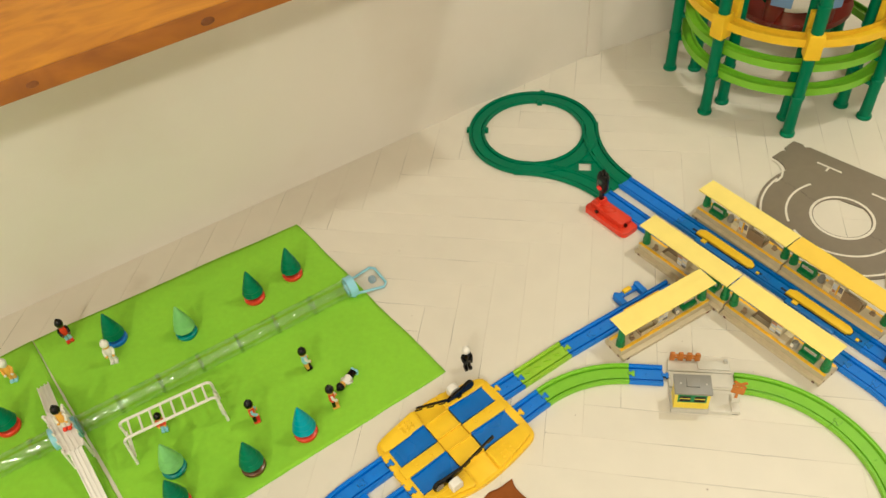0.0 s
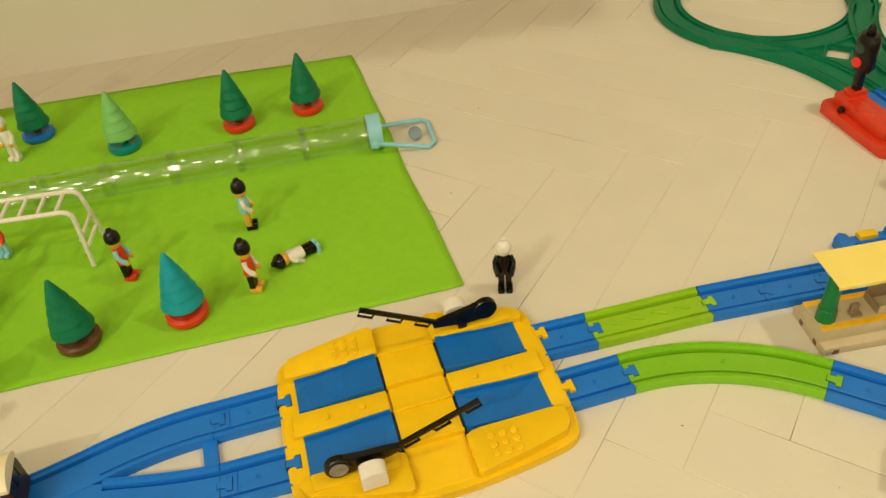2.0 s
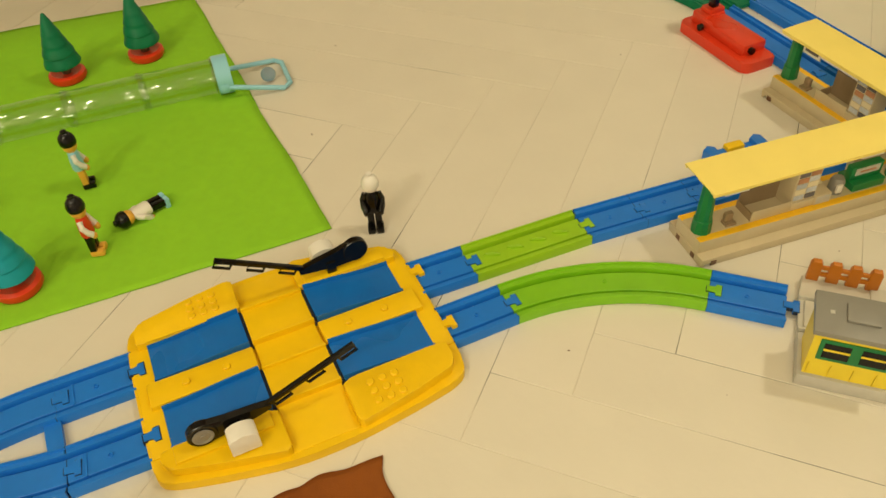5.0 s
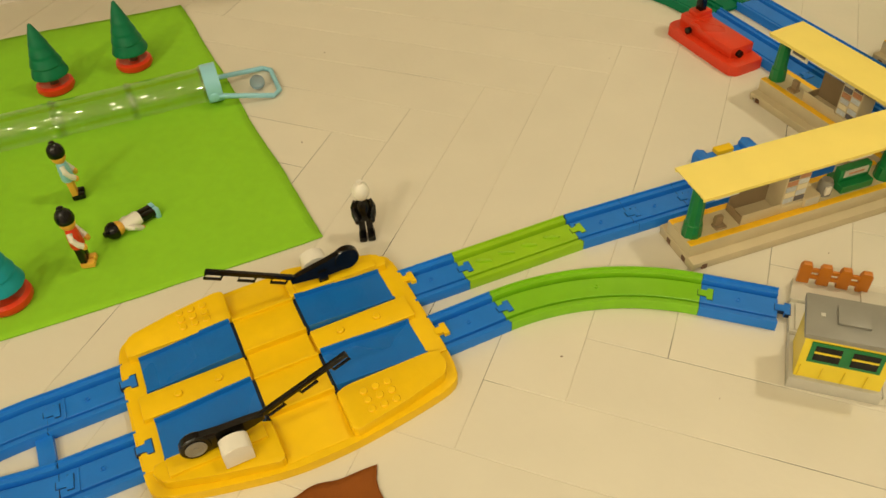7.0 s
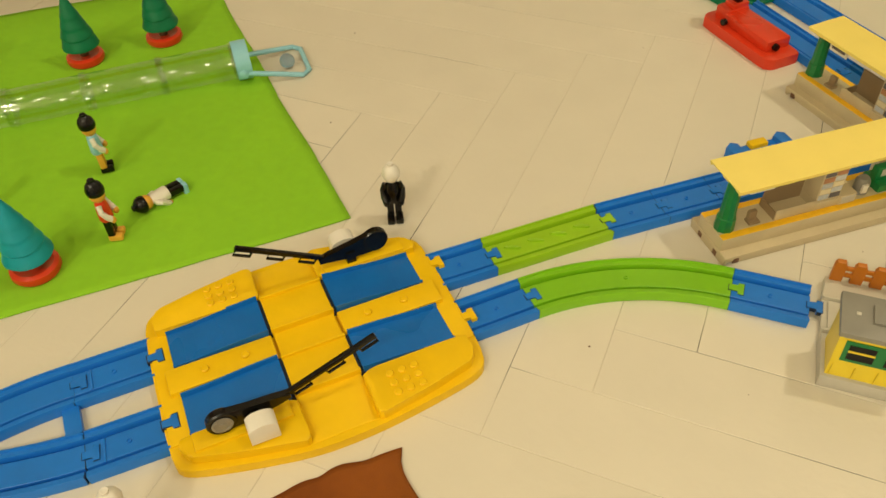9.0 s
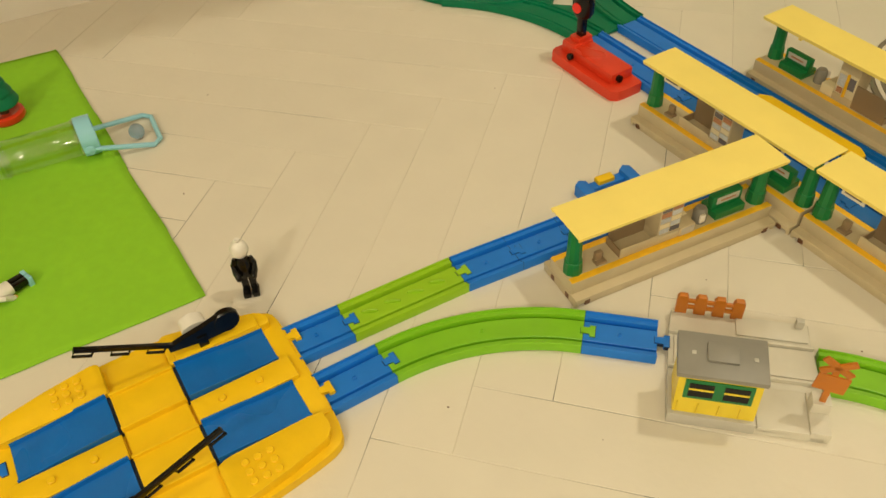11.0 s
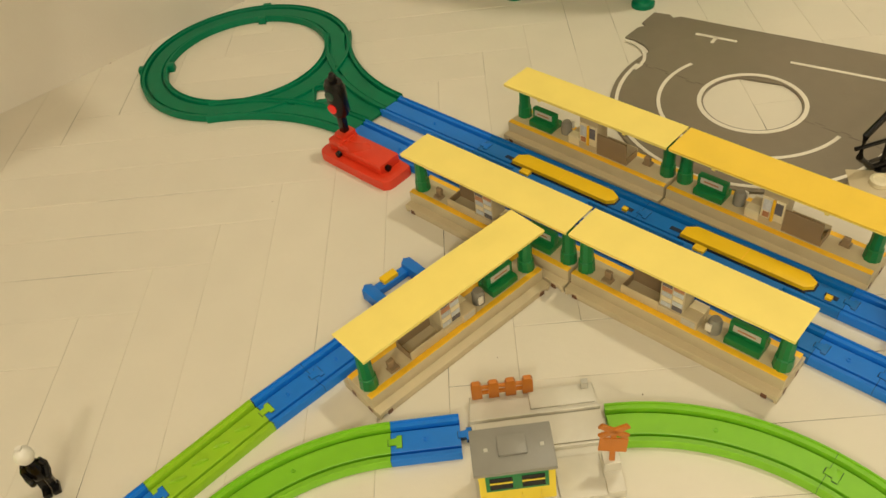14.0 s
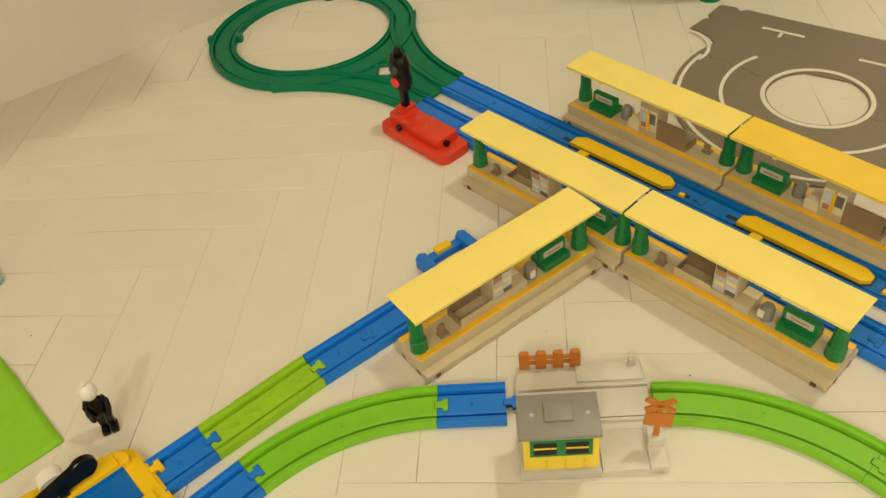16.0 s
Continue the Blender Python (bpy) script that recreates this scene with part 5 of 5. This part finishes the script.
# ---- white ladder bars ----
def ladder_bars():
    A, B_p, C = Vector((-0.494, 0.809, 0)), Vector((-0.353, 0.889, 0)), Vector((-0.393, 0.938, 0))
    d = (B_p - A)
    ob = thing("monkey_bars", "white plastic toy monkey bars on the green felt", "toy monkey bars", pose(A.x, A.y, 0.002, 0, 0, math.degrees(math.atan2(d.y, d.x))))
    L, W, H = d.length, 0.056, 0.069
    for y in (0.010, W - 0.010):
        pts = []
        for i in range(7):
            a = radians(90 * i / 6)
            pts.append((0.001 + 0.010 * (1 - math.cos(a)), y, H - 0.010 + 0.010 * math.sin(a)))
        o = [(0.0, y + (-0.008 if y < W / 2 else 0.008), 0.002)] + pts + [(L - px, py, pz) for px, py, pz in pts[::-1]] + [(L, y + (-0.008 if y < W / 2 else 0.008), 0.002)]
        part("side_frame", tube_along(bmesh.new(), o, 0.0026, 8), WHITE, ob)
    for i in range(8):
        x = 0.016 + (L - 0.032) * i / 7
        part("rung", tube_along(bmesh.new(), [(x, 0.010, H), (x, W - 0.010, H)], 0.0019, 8), WHITE, ob)
    for x in (0.003, L - 0.003):
        for z in (0.018, 0.034):
            part("end_rung", tube_along(bmesh.new(), [(x, 0.006, z), (x, W - 0.006, z)], 0.0019, 8), WHITE, ob)


ladder_bars()


# ---- white ramp bridge over the tube ----
def ramp_bridge():
    P0, P1, P2, P3 = (-0.534, 0.738, 0.004), (-0.588, 0.815, 0.048), (-0.652, 0.889, 0.050), (-0.722, 0.974, 0.004)
    ob = thing("ramp_bridge", "white grooved toy ramp bridge over the clear tube", "toy bridge")

    def slab(a, b, w, nrib, name):
        a, b = Vector(a), Vector(b)
        d = b - a
        yaw, pitch = math.degrees(math.atan2(d.y, d.x)), math.degrees(math.asin(d.z / d.length))
        m = Matrix.Translation(a) @ Matrix.Rotation(radians(yaw), 4, "Z") @ Matrix.Rotation(-radians(pitch), 4, "Y")
        bm = bmesh.new()
        box(bm, 0, d.length, -w / 2, w / 2, -0.002, 0.001, 0.0005, m=m)
        for i in range(nrib):
            y = -w / 2 + 0.001 + (w - 0.002) * i / (nrib - 1)
            box(bm, 0, d.length, y - 0.001, y + 0.001, 0.0, 0.0035, m=m)
        part(name, bm, WHITE, ob)
        return m, d.length
    slab(P0, P1, 0.022, 4, "ramp")
    slab(P3, P2, 0.022, 4, "ramp")
    m, L = slab(P1, P2, 0.032, 5, "deck")
    for x in (0.004, L - 0.004):
        for y in (-0.017, 0.017):
            v = m @ Vector((x, y, 0))
            part("leg", tube_along(bmesh.new(), [(v.x, v.y, 0.002), (v.x, v.y, v.z + 0.008)], 0.0024, 8), WHITE, ob)
    for y in (-0.017, 0.017):
        for i in range(5):
            v = m @ Vector((0.008 + (L - 0.016) * i / 4, y, 0))
            part("post", tube_along(bmesh.new(), [v, v + Vector((0, 0, 0.009))], 0.0016, 6), WHITE, ob)
    return m, L


ramp_bridge()
doll(-0.615, 0.845, 20, BLACK, SKIN, WHITE, WHITE, RED, SKIN, "toy doll in ochre on the white ramp bridge", m=pose(-0.612, 0.856, 0.0535, 0, 0, 20))


# ---- train ----
def car(m, label, end=1, body=MAROON):
    """A carriage along +x, its cab at the far end when end is 1."""
    ob = thing("toy_train_car", label, "toy train", m, "train cars")
    L, W, Z0, Z1 = 0.127, 0.036, 0.011, 0.047
    part("body", box(bmesh.new(), 0, L, -W / 2, W / 2, Z0, Z1, 0.0025, 3), body, ob)
    part("underframe", box(bmesh.new(), 0.008, L - 0.008, -0.013, 0.013, 0.0095, 0.0135, 0.001), BLACK, ob)
    rf = bmesh.new()
    prof = [(-W / 2 - 0.0006, Z1 - 0.004), (-W / 2 - 0.0006, Z1 - 0.0005), (-W / 2 + 0.003, Z1 + 0.003), (-W / 2 + 0.009, Z1 + 0.0060), (0, Z1 + 0.0075), (W / 2 - 0.009, Z1 + 0.0060), (W / 2 - 0.003, Z1 + 0.003), (W / 2 + 0.0006, Z1 - 0.0005), (W / 2 + 0.0006, Z1 - 0.004)]
    a = [rf.verts.new((-0.0006, y, z)) for y, z in prof]
    b = [rf.verts.new((L + 0.0006, y, z)) for y, z in prof]
    for i in range(len(prof)):
        rf.faces.new((a[i], a[(i + 1) % len(prof)], b[(i + 1) % len(prof)], b[i]))
    rf.faces.new(a[::-1])
    rf.faces.new(b)
    part("roof_rim", rf, CREAM, ob, "cream roof rim")
    top = bmesh.new()
    pr = [(-W / 2 + 0.0022, Z1 + 0.0026), (-W / 2 + 0.009, Z1 + 0.0068), (0, Z1 + 0.0084), (W / 2 - 0.009, Z1 + 0.0068), (W / 2 - 0.0022, Z1 + 0.0026)]
    x0, x1 = (0.0006, L - 0.009) if end > 0 else (0.009, L - 0.0006)
    a = [top.verts.new((x0, y, z)) for y, z in pr]
    b = [top.verts.new((x1, y, z)) for y, z in pr]
    for i in range(len(pr)):
        top.faces.new((a[i], a[(i + 1) % len(pr)], b[(i + 1) % len(pr)], b[i]))
    top.faces.new(a[::-1])
    top.faces.new(b)
    panel = part("roof_panel", top, ROOF_GREY, ob, "grey roof panel")
    for u in (0.030, 0.068):
        part("roof_unit", box(bmesh.new(), u, u + 0.024, -0.008, 0.008, Z1 + 0.006, Z1 + 0.0094, 0.0008), ROOF_GREY, panel, "grey air unit")
    part("roof_slot", box(bmesh.new(), 0.100 if end < 0 else 0.006, 0.116 if end < 0 else 0.022, -0.0015, 0.0015, Z1 + 0.0074, Z1 + 0.0088), BLACK, ob, smooth=False)
    for s in (-1, 1):
        y0, y1 = sorted((s * (W / 2 - 0.0004), s * (W / 2 + 0.0004)))
        for u in (0.010, 0.042, 0.079):
            ws = part("window_surround", box(bmesh.new(), u - 0.0008, u + 0.0188, y0, y1, 0.0292, 0.0418), SILVER, ob, "thin silver window line", smooth=False)
            part("window", box(bmesh.new(), u, u + 0.018, min(y0, s * (W / 2 + 0.0007)), max(y1, s * (W / 2 + 0.0007)), 0.030, 0.041), GLASS_DARK, ws, "dark side window", smooth=False)
        for u in (0.0315, 0.067, 0.1045):
            for k in (0, 0.0048):
                part("door_line", box(bmesh.new(), u + k, u + k + 0.0007, y0, y1, 0.0150, 0.0430), SILVER, ob, smooth=False)
            part("door_sill", box(bmesh.new(), u - 0.002, u + 0.008, y0, max(y1, y0 + 0.001), 0.0140, 0.0148), SILVER, ob, smooth=False)
    xe = L if end > 0 else 0.0
    for y in (-0.0115, 0.0, 0.0115):
        e0, e1 = sorted((xe - end * 0.0005, xe + end * 0.0006))
        part("cab_window", box(bmesh.new(), e0, e1, y - 0.0045, y + 0.0045, 0.030, 0.042), GLASS_DARK, ob, "dark cab window", smooth=False)
    for u in (0.022, L - 0.022):
        for y in (-0.0135, 0.0135):
            part("wheel", lathe(bmesh.new(), [(0, -0.0015), (0.0062, -0.0015), (0.0062, 0.0015), (0, 0.0015)], 18, 0, Matrix.Translation((u, y, 0.0125)) @ Matrix.Rotation(radians(90), 4, "X")), BLACK, ob)
    part("coupler", box(bmesh.new(), -0.007 if end > 0 else L - 0.002, 0.002 if end > 0 else L + 0.007, -0.003, 0.003, 0.014, 0.020, 0.0008), OFF_WHITE, ob, "pale coupler")
    return ob


# the two-car train stands where the points join the single track
TRAIN_A, TRAIN_B = (-0.205, 0.651), (-0.305, 0.571)
TRAIN_DIR = math.degrees(math.atan2(TRAIN_A[1] - TRAIN_B[1], TRAIN_A[0] - TRAIN_B[0]))
car(pose(TRAIN_B[0], TRAIN_B[1], 0, 0, 0, TRAIN_DIR), "dark maroon toy train car with grey roof on the points", 1)
car(pose(TRAIN_B[0] - 0.134 * math.cos(radians(38)), TRAIN_B[1] - 0.134 * math.sin(radians(38)), 0, 0, 0, 38), "dark maroon toy train car with grey roof behind the points", -1)
NAVY = material("black_brown_plastic", (0.018, 0.012, 0.012, 1), 0.16, 0.3, 90, coat=0.4)
car(pose(*sn(-0.268, N_UP), 0, 0, 0, SD), "black-brown toy train car with grey and cream roof", -1, NAVY)
car(pose(*sn(-0.138, N_UP), 0, 0, 0, SD), "black-brown toy train car with grey and cream roof", 1, NAVY)


# ---- tower of spiral rails ----
def tower():
    ob = thing("spiral_tower", "tall toy rail tower of green posts and curved rails", "toy tower", pose(0.835, 1.850, 0))
    steps = [-98 + 45 * i for i in range(8)]

    def post(r, deg, h):
        p = bmesh.new()
        m = pose(r * math.cos(radians(deg)), r * math.sin(radians(deg)), 0, 0, 0, deg)
        lathe(p, [(0, 0), (0.0165, 0), (0.0165, 0.006), (0.0130, 0.009), (0.0120, 0.06), (0.0135, h), (0, h)], 14, 0, m)
        for k in range(int(h / 0.11)):
            lathe(p, [(0.0122, 0.098 + 0.11 * k), (0.0142, 0.099 + 0.11 * k), (0.0142, 0.106 + 0.11 * k), (0.0122, 0.107 + 0.11 * k)], 14, 0, m, close=False)
        part("post", p, GREEN, ob)
    for d in steps:
        post(0.250, d, 0.46)
        post(0.190, d, 0.40)
    for r, z, mt, lb, w in ((0.222, 0.103, LIME, "lime green ring rail", 0.013), (0.222, 0.165, LIME, "lime green ring rail", 0.013), (0.236, 0.236, YELLOW, "yellow ring rail", 0.015), (0.222, 0.345, LIME, "lime green ring rail", 0.013), (0.236, 0.420, YELLOW, "yellow ring rail", 0.015)):
        path = [(r * math.cos(a), r * math.sin(a), a + math.pi / 2) for a in [2 * math.pi * i / 72 for i in range(73)]]
        pr = [(w, z - 0.009), (w, z + 0.009), (w - 0.003, z + 0.009), (w - 0.004, z), (-w + 0.004, z), (-w + 0.003, z + 0.009), (-w, z + 0.009), (-w, z - 0.009)]
        part("ring_rail", sweep(bmesh.new(), path, pr), mt, ob, lb)
    for d in steps:
        a = radians(d)
        # yellow socket round each post, with an upright bracket inside the ring
        sock = box(bmesh.new(), 0.232, 0.267, -0.0165, 0.0165, 0.205, 0.262, 0.004, m=Matrix.Rotation(a, 4, "Z"))
        part("rail_holder", sock, YELLOW, ob, "yellow rail holder")
        part("rail_bracket", box(bmesh.new(), 0.205, 0.220, -0.013, 0.013, 0.222, 0.290, 0.003, m=Matrix.Rotation(a, 4, "Z")), YELLOW, ob, "yellow upright bracket")
        for z in (0.103, 0.165):
            part("rail_arm", box(bmesh.new(), 0.186, 0.245, -0.006, 0.006, z - 0.020, z - 0.009, 0.002, m=Matrix.Rotation(a, 4, "Z")), GREEN, ob)
    for i in range(6):
        a = radians(-70 + 60 * i)
        part("inner_column", lathe(bmesh.new(), [(0, 0.19), (0.021, 0.19), (0.021, 0.42), (0, 0.42)], 16, 0, Matrix.Translation((0.105 * math.cos(a), 0.105 * math.sin(a), 0))), WINE, ob, "wine red inner column")
    part("inner_ring", sweep(bmesh.new(), [(0.10 * math.cos(a), 0.10 * math.sin(a), a + math.pi / 2) for a in [2 * math.pi * i / 48 for i in range(49)]], [(0.03, 0.188), (0.03, 0.200), (-0.03, 0.200), (-0.03, 0.188)]), WINE, ob, "wine red inner ring")
    for i in range(6):
        a = radians(-160 + 40 * i)
        part("window_panel", box(bmesh.new(), -0.022, 0.022, -0.002, 0.002, 0.255, 0.300, 0.0015, m=pose(0.150 * math.cos(a), 0.150 * math.sin(a), 0, 0, 0, math.degrees(a) + 90)), PANEL_BLUE, ob, "pale blue panel")


tower()


# ---- herringbone planks ----
PW, PLEN, PT = 0.0625, 0.5, 0.006
FU, FV = 0.0057, 1.31
floor = bpy.data.objects["floor"]
fdir = -8.5
fm = Matrix.Rotation(radians(fdir), 4, "Z")


def plank_mesh():
    bm = bmesh.new()
    g = 0.00024
    box(bm, g, PLEN - g, g, PW - g, -PT, 0.0, 0.00035, 1)
    me = finish("plank", bm, PLANK, False)
    return me


pm = plank_mesh()
rng = random.Random(5)


def border(x, y):
    """How far a place on the floor lies beyond the nearest wall line."""
    far = -9.0
    for i in range(len(RING)):
        ax, ay = RING[i]
        bx, by = RING[(i + 1) % len(RING)]
        far = max(far, ((bx - ax) * (y - ay) - (by - ay) * (x - ax)) / math.hypot(bx - ax, by - ay))
    return far


rest = bmesh.new()
for k in range(-60, 61):
    for b in range(-8, 9):
        u0, v0 = k * PW + b * PLEN, k * PW - b * PLEN
        # one plank across and one along, from the corner where the joints meet
        for kind in (0, 1):
            if kind == 0:
                turn, ox, oy = 0, u0, v0
            else:
                turn, ox, oy = 90, u0 + PW, v0 + PW
            o = fm @ Vector((ox + FU, oy + FV - PLEN - PW, 0))
            place = pose(o.x, o.y, -rng.random() * 0.0003, rng.uniform(-0.05, 0.05), 0, fdir + turn)
            far = [border(*(place @ Vector((cx, cy, 0))).xy) for cx in (0, PLEN / 2, PLEN) for cy in (0, PW)]
            if min(far) > 0.02:
                continue
            c = place @ Vector((PLEN / 2, PW / 2, 0))
            near = math.hypot(c.x - 0.1, c.y - 0.95) < 1.55
            if near and max(far) < 0.06:
                ob = new("plank", pm)
                ob.parent = floor
                ob.matrix_basis = place
                continue
            # a plank sawn off at the wall, or one of the far field
            one = bmesh.new()
            one.from_mesh(pm)
            one.transform(place)
            for i in range(len(RING)):
                ax, ay = RING[i]
                bx, by = RING[(i + 1) % len(RING)]
                nrm = Vector((-(by - ay), bx - ax, 0)).normalized()
                if one.verts:
                    bmesh.ops.bisect_plane(one, geom=one.verts[:] + one.edges[:] + one.faces[:], plane_co=Vector((ax, ay, 0)) + nrm * 0.05, plane_no=nrm, clear_outer=True)
            if near:
                sawn = new("plank", finish("plank", one, PLANK, False))
                sawn.parent = floor
            else:
                tmp = finish("plank", one, PLANK, False)
                rest.from_mesh(tmp)
                bpy.data.meshes.remove(tmp)
field = part("plank_field", rest, PLANK, floor, "", False)
tagged(field, kind="stuff")
